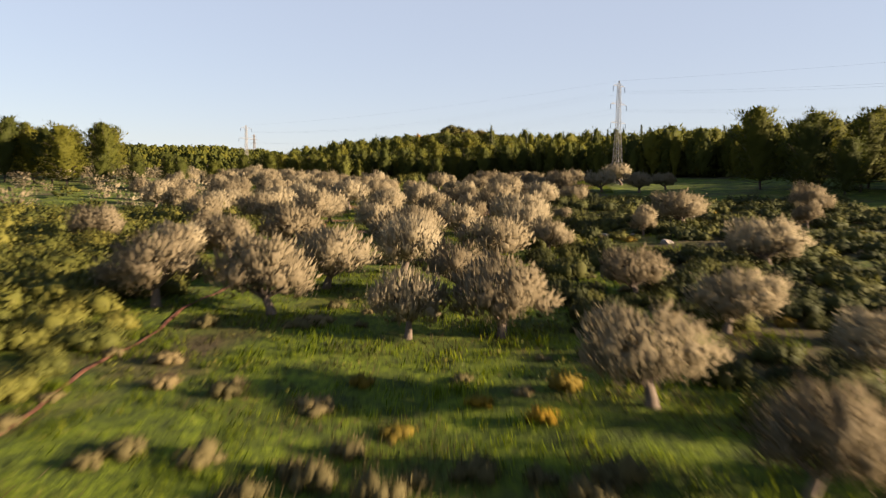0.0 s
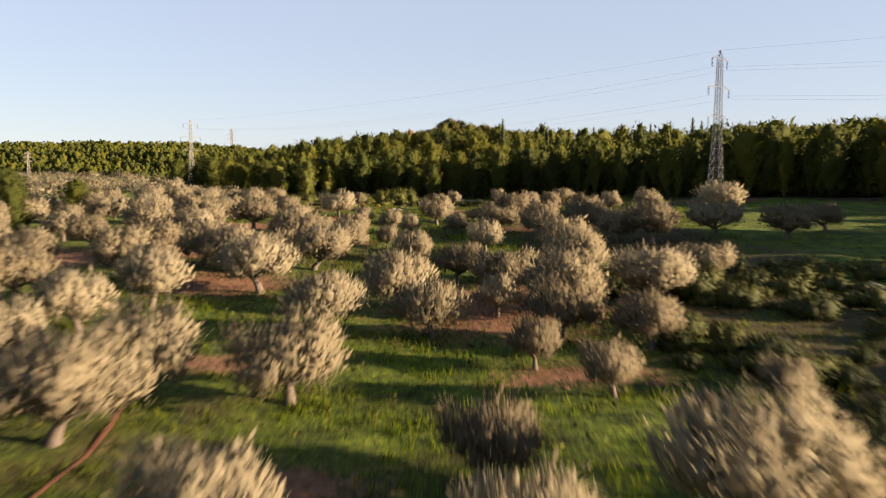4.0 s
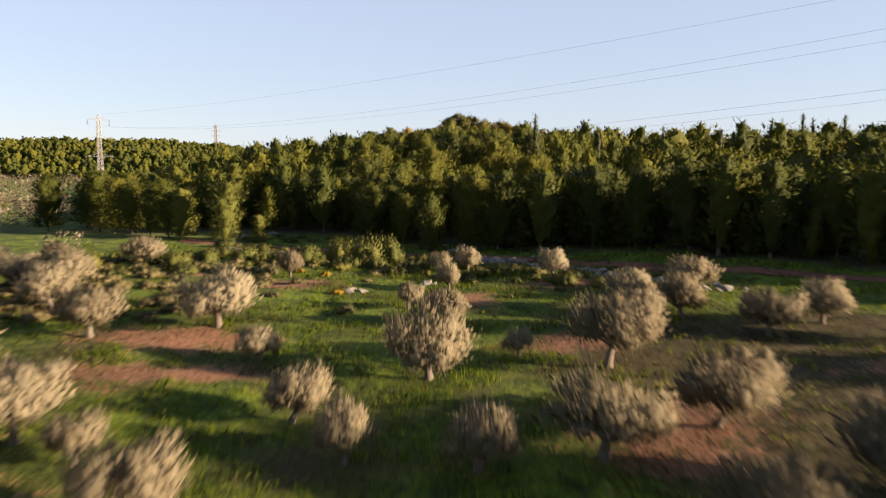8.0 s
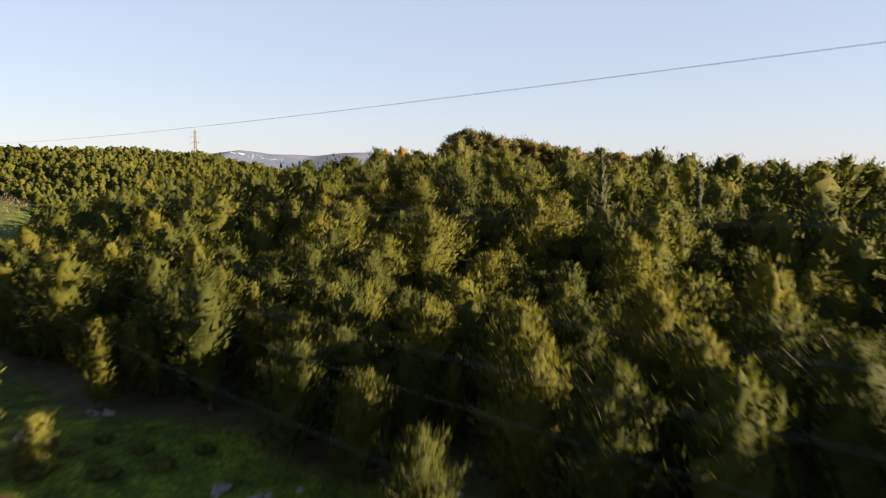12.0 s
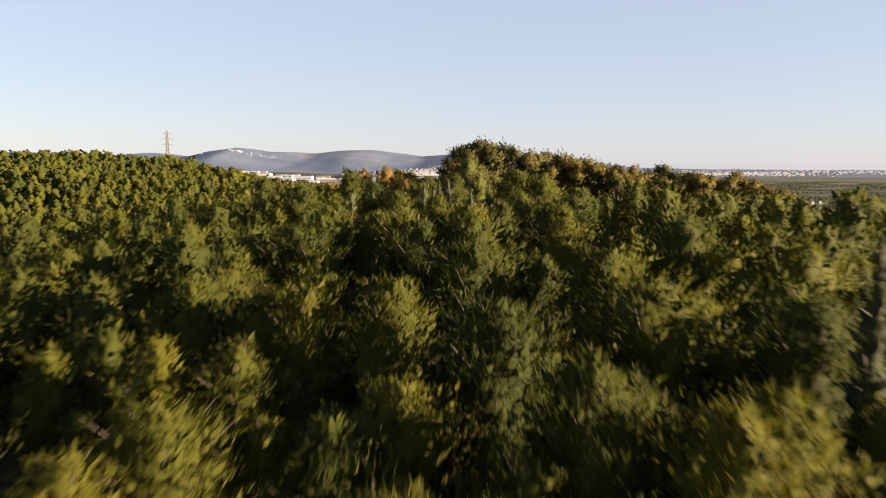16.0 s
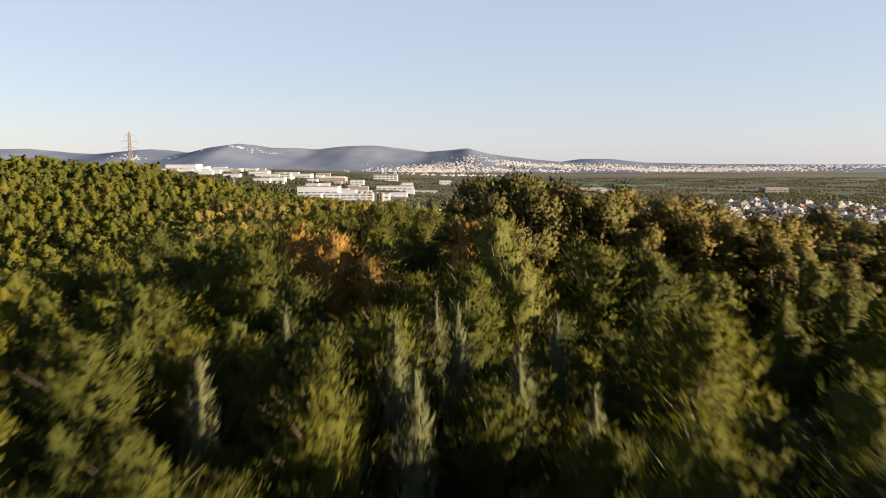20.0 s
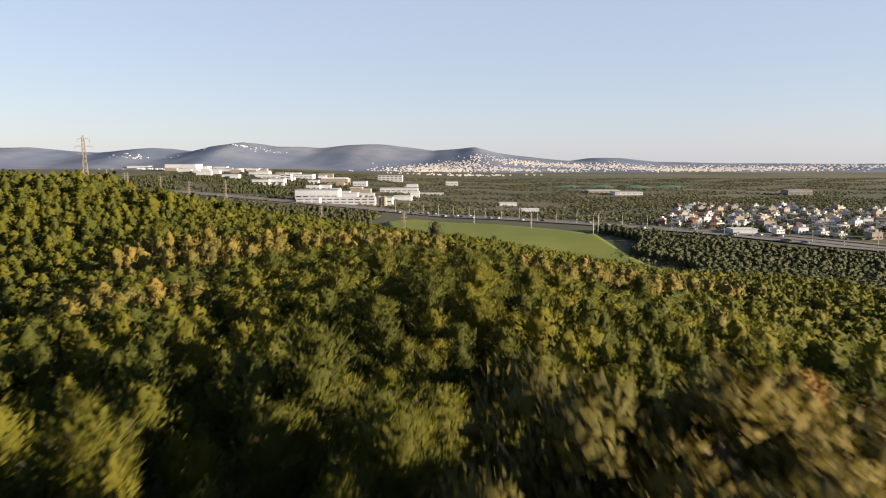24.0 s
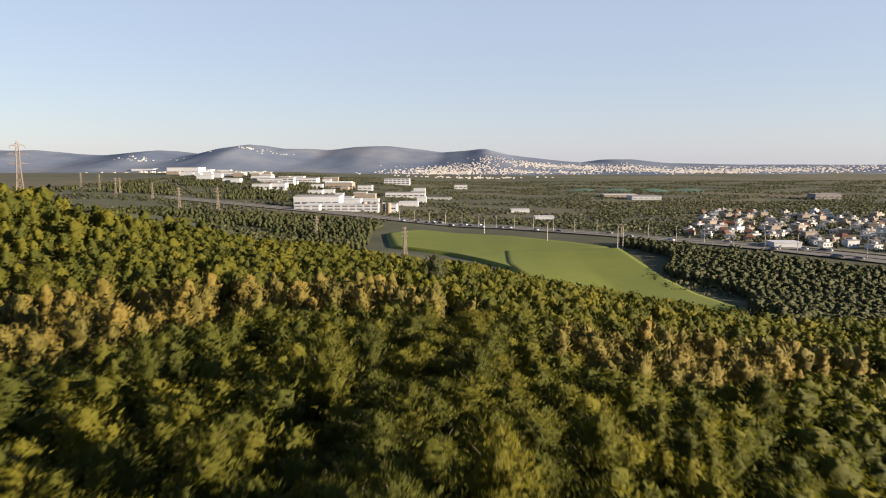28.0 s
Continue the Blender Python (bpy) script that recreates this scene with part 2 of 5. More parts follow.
def tube(points, radii, sides=6):
    """A tapered tube of quads along points."""
    points, rings = np.asarray(points, float), []
    for i, p in enumerate(points):
        d = points[min(i + 1, len(points) - 1)] - points[max(i - 1, 0)]
        d = d / (np.linalg.norm(d) + 1e-9)
        a = np.cross(d, (0.31, 0.9, 0.2) if abs(d[2]) > 0.5 else (0, 0, 1))
        a /= np.linalg.norm(a)
        b = np.cross(d, a)
        ang = np.arange(sides) * 2 * np.pi / sides
        rings.append(p + radii[i] * (np.cos(ang)[:, None] * a + np.sin(ang)[:, None] * b))
    v = np.concatenate(rings)
    f = [[i * sides + j, i * sides + (j + 1) % sides, (i + 1) * sides + (j + 1) % sides, (i + 1) * sides + j]
         for i in range(len(points) - 1) for j in range(sides)]
    return v, np.array(f)


def box(x0, x1, y0, y1, z0, z1):
    v = np.array([(x, y, z) for x in (x0, x1) for y in (y0, y1) for z in (z0, z1)], float)
    f = np.array([(0, 1, 3, 2), (4, 6, 7, 5), (0, 4, 5, 1), (2, 3, 7, 6), (0, 2, 6, 4), (1, 5, 7, 3)])
    return v, f


def bar(a, b, w):
    """A square bar between two points."""
    return tube([a, b], [w * 0.7, w * 0.7], 4)


def blades(rng, centres, dirs, count, length, width, spread, loose=0.3, round_by=None, facing=0.16):
    """Brushes of narrow leaves: count triangles at each centre, fanning out along dirs.
    Returns verts, faces and normals; the normals lean to round_by, the outward side of the clump."""
    n = len(centres)
    c = np.repeat(centres, count, 0)
    d = np.repeat(dirs, count, 0) + spread * rng.normal(size=(n * count, 3))
    d /= np.linalg.norm(d, axis=1, keepdims=True) + 1e-9
    size = length * rng.uniform(0.6, 1.25, (n * count, 1))
    side = np.cross(d, np.repeat(dirs, count, 0) * (1, 1, 0.5) + 0.55 * rng.normal(size=d.shape))
    side /= np.linalg.norm(side, axis=1, keepdims=True) + 1e-9
    base = c + loose * length * rng.normal(size=c.shape) * 0.5
    w = width * rng.uniform(0.7, 1.3, (n * count, 1))
    out = np.repeat(dirs if round_by is None else round_by, count, 0)
    out = out / (np.linalg.norm(out, axis=1, keepdims=True) + 1e-9)
    face = np.cross(side, d)
    flip = np.sign((face * out).sum(1, keepdims=True))
    side, face = side * flip, face * flip
    v = np.stack([base - side * w, base + side * w, base + d * size], 1).reshape(-1, 3)
    nor = out + face * facing
    nor /= np.linalg.norm(nor, axis=1, keepdims=True) + 1e-9
    return v, np.arange(len(v)).reshape(-1, 3), np.repeat(nor, 3, 0)


def plumes(rng, centres, ways, length, radius, out, sides=5, uneven=0.3):
    """Closed brushes of packed leaves: pointed plumes along ways, fullest in their lower half, with soft rounded shading."""
    n = len(centres)
    d = ways / (np.linalg.norm(ways, axis=1, keepdims=True) + 1e-9)
    a = np.cross(d, rng.normal(size=d.shape))
    a /= np.linalg.norm(a, axis=1, keepdims=True) + 1e-9
    b = np.cross(d, a)
    size = rng.uniform(0.65, 1.3, (n, 1))
    o = out / (np.linalg.norm(out, axis=1, keepdims=True) + 1e-9)
    verts, nors = [centres - d * length * 0.22 * size], [o - d * 0.3]
    for k in range(sides):
        t = 2 * np.pi * k / sides
        w = math.cos(t) * a + math.sin(t) * b
        verts.append(centres + d * length * size * (0.26 + 0.22 * rng.uniform(-1, 1, (n, 1))) + w * radius * size * rng.uniform(1 - uneven, 1 + uneven, (n, 1)))
        nors.append(w * 0.3 + o)
    verts.append(centres + d * length * size)
    nors.append(d * 0.2 + o)
    v, nor = np.stack(verts, 1).reshape(-1, 3), np.stack(nors, 1).reshape(-1, 3)
    f = [(0, 1 + (k + 1) % sides, 1 + k) for k in range(sides)] + [(sides + 1, 1 + k, 1 + (k + 1) % sides) for k in range(sides)]
    f = (np.array(f)[None] + (np.arange(n) * (sides + 2))[:, None, None]).reshape(-1, 3)
    return v, f, nor / (np.linalg.norm(nor, axis=1, keepdims=True) + 1e-9)


def ball(steps):
    bm = bmesh.new()
    bmesh.ops.create_icosphere(bm, subdivisions=steps, radius=1)
    out = np.array([v.co[:] for v in bm.verts]), np.array([[v.index for v in f.verts] for f in bm.faces])
    bm.free()
    return out


BALL = ball(1)


def smooth_step(a, b, v):
    v = np.clip((v - a) / (b - a), 0, 1)
    return v * v * (3 - 2 * v)


def patchy(x, y, size, shift=0.0):
    """Smooth wandering values from 0 to 1, for uneven planting."""
    u, v = x / size + shift, y / size - 0.7 * shift
    return 0.5 + 0.25 * (np.sin(u * 2.1 + 1.7 * np.sin(v * 1.3)) + np.sin(v * 2.6 + 1.4 * np.sin(u * 1.9 + 2)))


# ---- the land ----
LAND_Y = (-400, -60, 0, 34, 60, 85, 120, 150, 170, 210, 232, 260, 305, 350, 385, 430, 500, 553, 600, 640, 700, 780, 900, 1200, 1600, 2200, 3000, 3800, 4300, 5200)
LAND_Z = (0, 2, 3.0, 4.0, 5.3, 7.0, 8.4, 10.3, 11.4, 13, 13.6, 15.5, 22, 26, 28, 26, 22.3, 20.5, 18, 15, 8, -1, -9, -14, -16, -10, -1, 10, 15, 20)


def ground(x, y):
    """The height of the land: a slope up to a wooded hill, then down to a wide plain."""
    x, y = np.asarray(x, float), np.asarray(y, float)
    z = np.interp(y, LAND_Y, LAND_Z)
    front = 1 - smooth_step(300, 400, y)
    right, left = np.clip(x, 0, 250), np.clip(-x, 0, 500)
    z = z + front * (0.045 * np.clip(right, 0, 40) + 0.05 * np.clip(right - 45, 0, 80))
    z = z - (1 - front) * (1 - smooth_step(700, 1000, y)) * (0.05 * right + 0.12 * np.clip(right - 8, 0, 75) * smooth_step(420, 520, y))
    z = z + front * (0.012 * np.clip(left, 0, 60) + 0.02 * np.clip(left - 60, 0, 300))
    z = z + (1 - front) * (1 - smooth_step(780, 1000, y)) * 0.165 * np.clip(left, 0, 150) * smooth_step(420, 760, y)
    z = z + smooth_step(900, 1100, y) * (1 - smooth_step(2600, 3400, y)) * 0.05 * left
    hump = smooth_step(240, 330, y) * (1 - smooth_step(430, 600, y))
    z = z - 6.5 * smooth_step(60, 160, left) * smooth_step(290, 360, y) * (1 - smooth_step(480, 600, y))
    z = z - hump * (0.09 * np.clip(left, 0, 130) + 0.04 * np.clip(x - 25, 0, 120))
    z = z + 0.07 * np.clip(left - 90, 0, 110) * smooth_step(470, 640, y) * (1 - smooth_step(780, 1000, y))
    z = z - 3.2 * smooth_step(40, 105, left) * smooth_step(380, 450, y) * (1 - smooth_step(610, 700, y))
    vale = smooth_step(-22, 12, left - 28 - 0.55 * (y - 248)) * smooth_step(225, 262, y) * (1 - smooth_step(500, 640, y)) * (left > 0)
    return z * (1 - vale) + vale * (13.0 + 0.022 * np.clip(y - 260, 0, 400))


def rough_ground(x, y):
    x, y = np.asarray(x, float), np.asarray(y, float)
    near = 1 - smooth_step(600, 900, y)
    return ground(x, y) + near * (0.18 * np.sin(x * 0.31 + 1.3 * np.sin(y * 0.17)) * np.sin(y * 0.27 + 0.8) + 0.07 * np.sin(x * 1.1 + y * 0.6) * np.sin(y * 1.3 - x * 0.4))


def road_y(x):
    """The dirt road along the foot of the wood."""
    return 218.5 - 0.50 * x + 2.0 * np.sin(x * 0.09 + 1.0)


def wood_edge(x):
    """Where the pine wood begins."""
    return 1.5 * np.sin(x * 0.33) + np.interp(x, (-420, -250, -190, -160, -90, -62, -42, -28, -11, 2, 16, 29, 45, 70, 120, 420),
                                              (575, 545, 530, 488, 356, 296, 262, 247, 240, 232, 221, 214, 202, 182, 140, -60))


def parched(x, y):
    """Where the grass is thin, dry and brown."""
    rough_slope = smooth_step(10, 17, x - 0.05 * y) * smooth_step(20, 40, y + 5 * np.sin(x * 0.2)) * (1 - smooth_step(108, 132, y + 6 * np.sin(x * 0.17))) * (1 - smooth_step(38, 62, x + 7 * np.sin(y * 0.15)))
    return 0.8 * rough_slope + (1 - 0.8 * rough_slope) * smooth_step(7, 15, x - 0.02 * (y - 150)) * (1 - smooth_step(30, 42, x)) * smooth_step(100, 118, y) * (1 - smooth_step(178, 196, y))


def land():
    fine = np.arange(-110, 110.1, 2.2)
    out = 110 + np.cumsum(2.6 * 1.13 ** np.arange(44))
    xs = np.concatenate([-out[::-1], fine, out])
    ys = np.concatenate([-20 - np.cumsum(3 * 1.3 ** np.arange(14))[::-1], np.arange(-18, 250, 2.0), 250 + np.cumsum(2.2 * 1.028 ** np.arange(140))])
    gx, gy = np.meshgrid(xs, ys)
    v = np.stack([gx, gy, rough_ground(gx, gy)], -1).reshape(-1, 3)
    nx, ny = len(xs), len(ys)
    i = (np.arange(ny - 1)[:, None] * nx + np.arange(nx - 1)).ravel()
    f = np.stack([i, i + 1, i + 1 + nx, i + nx], 1)
    mat, nt, bsdf = material("meadow_and_soil", 1.0)
    big, mid, fine_n = noise_tex(nt, 14, 4), noise_tex(nt, 2.2, 5), noise_tex(nt, 0.35, 4, 0.7)
    turf_mix = calc(nt, "ADD", calc(nt, "MULTIPLY", mid, 0.45), calc(nt, "MULTIPLY", fine_n, 0.55))
    green = ramp(nt, turf_mix, [(0.36, (0.009, 0.0145, 0.0012)), (0.5, (0.054, 0.076, 0.0022)), (0.63, (0.150, 0.195, 0.0045))])
    dry = ramp(nt, fine_n, [(0.3, (0.0228, 0.01672, 0.00608)), (0.6, (0.0722, 0.0532, 0.01824)), (0.8, (0.1444, 0.1064, 0.0456))])
    soil = ramp(nt, fine_n, [(0.25, (0.08, 0.036, 0.018)), (0.55, (0.20, 0.092, 0.046)), (0.8, (0.32, 0.18, 0.105))])
    patch = calc(nt, "ADD", calc(nt, "ADD", big, calc(nt, "MULTIPLY", mid, 0.35)), calc(nt, "MULTIPLY", attribute(nt, "parched"), 0.28))
    col = mix(nt, ramp(nt, patch, [(0.72, (0, 0, 0)), (0.88, (1, 1, 1))]), green, dry)
    edge = calc(nt, "ADD", attribute(nt, "ploughed"), calc(nt, "MULTIPLY", calc(nt, "SUBTRACT", turf_mix, 0.5), 4.2))
    col = mix(nt, ramp(nt, edge, [(0.42, (0, 0, 0)), (0.74, (1, 1, 1))]), col, soil)
    litter = ramp(nt, mid, [(0.3, (0.034, 0.028, 0.012)), (0.55, (0.06, 0.05, 0.02)), (0.75, (0.09, 0.068, 0.034))])
    col = mix(nt, ramp(nt, attribute(nt, "wooded"), [(0.3, (0, 0, 0)), (0.7, (1, 1, 1))]), col, litter)
    fields = nt.nodes.new("ShaderNodeTexVoronoi")
    fields.inputs["Scale"].default_value = 1.0 / 190
    geo = nt.nodes.new("ShaderNodeNewGeometry")
    mp = nt.nodes.new("ShaderNodeMapping")
    mp.inputs["Rotation"].default_value = (0, 0, 0.25)
    mp.inputs["Scale"].default_value = (0.6, 1.0, 1.0)
    nt.links.new(geo.outputs["Position"], mp.inputs[0])
    nt.links.new(mp.outputs[0], fields.inputs["Vector"])
    cell = ramp(nt, fields.outputs["Color"], [(0.15, (0.024, 0.033, 0.016)), (0.4, (0.038, 0.046, 0.02)), (0.6, (0.054, 0.056, 0.029)), (0.8, (0.10, 0.08, 0.05)), (0.95, (0.045, 0.07, 0.02))])
    plots = mix(nt, 0.5, cell, ramp(nt, noise_tex(nt, 40, 6, 0.7), [(0.35, (0.02, 0.026, 0.013)), (0.65, (0.07, 0.066, 0.038))]))
    col = mix(nt, ramp(nt, attribute(nt, "plain"), [(0.3, (0, 0, 0)), (0.7, (1, 1, 1))]), col, plots)
    nt.links.new(col, bsdf.inputs["Base Color"])
    bump(nt, bsdf, fine_n, 0.9, 0.12)
    me = mesh_of("ground", v, f, mat, smooth=True)
    x, y = v[:, 0], v[:, 1]
    soil_at = np.zeros(len(v))
    for cx, cy, rx, ry in PLOUGHED:
        soil_at = np.maximum(soil_at, np.clip(1.25 - np.hypot((x - cx) / rx, (y - cy) / ry), 0, 1))
    wooded = smooth_step(-6, 4, y - wood_edge(x)) * (1 - smooth_step(690, 730, y + 0.25 * np.abs(x))) * (1 - smooth_step(8, 24, np.abs(x) - 0.7 * y + 12 * np.sin(y * 0.05)))
    for key, val in (("ploughed", soil_at), ("parched", parched(x, y)), ("wooded", wooded), ("plain", smooth_step(690, 760, y))):
        me.attributes.new(key, "FLOAT", "POINT").data.foreach_set("value", val.astype(np.float32))
    return tagged(new("ground", me), "grassy green slope with red soil patches, wooded hill and plain", "ground", kind="structure")


# middle and half-widths of the ploughed red patches between the olive trees
PLOUGHED = [(-22, 150, 12, 14), (-18, 128, 10, 8), (6, 118, 11, 12), (-11.9, 200.5, 6, 3.5), (4.7, 192, 5, 5), (-16, 180, 9, 4), (14, 159, 4, 2.5), (-9, 152, 4, 4), (-12, 104, 7, 3),
            (14, 163, 6, 4), (16, 198, 7, 3), (-30, 168, 14, 6), (-14, 172, 10, 2.5), (-32, 190, 9, 4), (-40, 140, 16, 8),
            (33, 168, 8, 4), (-6, 88, 5, 3), (9, 100, 6, 3), (12, 178, 6, 3), (-24, 205, 6, 2.5)]
land()


def ribbon(name, label, category, xs, centre, half, lift, mat, step_across=4):
    """A strip of road laid on the land."""
    rows = []
    for s in np.linspace(-1, 1, step_across + 1):
        yy = centre(xs) + s * half * (1 + 0.12 * np.sin(xs * 0.37 + s))
        rows.append(np.stack([xs, yy, rough_ground(xs, yy) + lift * (1 - 0.6 * abs(s))], 1))
    v = np.concatenate(rows)
    n = len(xs)
    i = (np.arange(step_across)[:, None] * n + np.arange(n - 1)).ravel()
    return tagged(new(name, mesh_of(name, v, np.stack([i, i + 1, i + 1 + n, i + n], 1), mat, smooth=True)), label, category, kind="structure")


ribbon("dirt_road", "reddish dirt road along the foot of the pine wood", "road", np.arange(-34, 60, 0.5), road_y, 1.9, 0.14, EARTH, 8)


# ---- trees ----
def canopy(rng, hubs, radii, count, per, length, width, lift=0.4, ragged=0.12, plume=(2.0, 0.6), fill=0.0, facing=0.12, soft=0.7):
    """Foliage over the outside of overlapping rounded clumps: hubs (k, 3) and their half-axes (k, 3).
    Brushes of leaves stand on the outer faces, leaning outwards and up; none are spent inside."""
    k = len(hubs)
    count, per = count * per // 2, 2
    area = (radii[:, 0] * (radii[:, 0] + 2 * radii[:, 2]))
    points, faces_out, tries = [], [], 0
    found = 0
    while found < count and tries < 12:
        pick = rng.choice(k, count * 2, p=area / area.sum())
        d = rng.normal(size=(count * 2, 3))
        d /= np.linalg.norm(d, axis=1, keepdims=True)
        p = hubs[pick] + d * radii[pick]
        inside = ((((p[:, None] - hubs[None]) / (radii[None] * 0.94)) ** 2).sum(-1) < 1).any(1)
        n = d / radii[pick]
        n /= np.linalg.norm(n, axis=1, keepdims=True)
        p = p + n * (radii[pick, :1] * rng.normal(size=(len(p), 1)) * ragged)
        points.append(p[~inside])
        faces_out.append(n[~inside])
        found += int((~inside).sum())
        tries += 1
    p, n = np.concatenate(points)[:count], np.concatenate(faces_out)[:count]
    heart = (hubs * area[:, None]).sum(0) / area.sum()
    whole = p - heart
    n = n + whole / (np.linalg.norm(whole, axis=1, keepdims=True) + 1e-9) * soft
    n /= np.linalg.norm(n, axis=1, keepdims=True) + 1e-9
    bulk = max(3, len(p) // 8)
    body = plumes(rng, p[:bulk] - n[:bulk] * length * 0.6, n[:bulk] * 0.8 + (0, 0, lift) + 0.3 * rng.normal(size=(bulk, 3)), length * plume[0], length * plume[1], n[:bulk], 5 if k > 4 else 4)
    leaf = blades(rng, p[bulk:] - n[bulk:] * length * 0.3, n[bulk:] * 0.8 + (0, 0, lift), 1, length, width, 0.45, 0.7, n[bulk:], facing)
    packed = []
    if fill:
        for c, r in zip(hubs, radii):   # the packed leaves within each clump
            v = BALL[0] * rng.uniform(0.8, 1.2, (len(BALL[0]), 1))
            w = BALL[0] / r * r[0] + (c + BALL[0] * r - heart) / (np.linalg.norm(c + BALL[0] * r - heart, axis=1, keepdims=True) + 1e-9) * 0.7
            packed.append((c + v * r * fill, BALL[1], w / np.linalg.norm(w, axis=1, keepdims=True)))
    return join([body, leaf] + packed)


def olive_template(seed, count, per=7, limbs=7):
    """An olive tree of crown radius 1: gnarled forked trunk and a loose crown of upswept silvery sprays in lobes."""
    rng = np.random.default_rng(seed)
    wood, lobes = [], []
    lean = rng.normal(size=2) * 0.12
    fork = np.array([lean[0], lean[1], 0.40])
    wood.append(tube([(0, 0, -0.15), (0.02, 0.03, 0.1), (lean[0] * 0.4, lean[1] * 0.7, 0.3), fork], [0.14, 0.09, 0.07, 0.065], 7))
    for k in range(limbs):
        a = 2 * np.pi * (k + rng.uniform(-0.3, 0.3)) / limbs
        reach, top = rng.uniform(0.32, 0.76), rng.uniform(0.74, 1.08)
        end = fork + (math.cos(a) * reach, math.sin(a) * reach, top - 0.42)
        mid = (fork + end) / 2 + (math.cos(a) * 0.1, math.sin(a) * 0.1, -0.06)
        wood.append(tube([fork - (0, 0, 0.08), mid, end], [0.05, 0.03, 0.01], 5))
        r = rng.uniform(0.2, 0.32)
        lobes.append((end, (r, r, r * rng.uniform(1.0, 1.4))))
        for _ in range(2):   # side sprays of the limb
            r = rng.uniform(0.14, 0.24)
            p = end * 0.7 + fork * 0.3 + rng.normal(size=3) * (0.2, 0.2, 0.1)
            lobes.append((p, (r, r, r * 1.2)))
            wood.append(tube([mid, p], [0.018, 0.006], 3))
        a += rng.uniform(0.3, 0.7)   # lower boughs hang towards the grass
        r, reach = rng.uniform(0.17, 0.3), rng.uniform(0.5, 0.74)
        lobes.append((fork + (math.cos(a) * reach, math.sin(a) * reach, rng.uniform(0.16, 0.4)), (r, r, r * 0.9)))
    for _ in range(5):
        r = rng.uniform(0.2, 0.32)
        lobes.append((fork + (rng.normal() * 0.3, rng.normal() * 0.3, rng.uniform(0.42, 0.68)), (r, r, r * 1.2)))
    lobes.append((fork + (0, 0, 0.36), (0.36, 0.36, 0.3)))
    leaf = canopy(rng, np.array([c for c, _ in lobes]), np.array([r for _, r in lobes]), count, per,
                  *((0.105, 0.0062) if count > 200 else (0.13, 0.03)), 1.1, 0.28, (1.4, 0.26) if count > 200 else (1.6, 0.45), 0.52 if count > 200 else 0.0, 0.12, 1.1)
    return join(wood), leaf


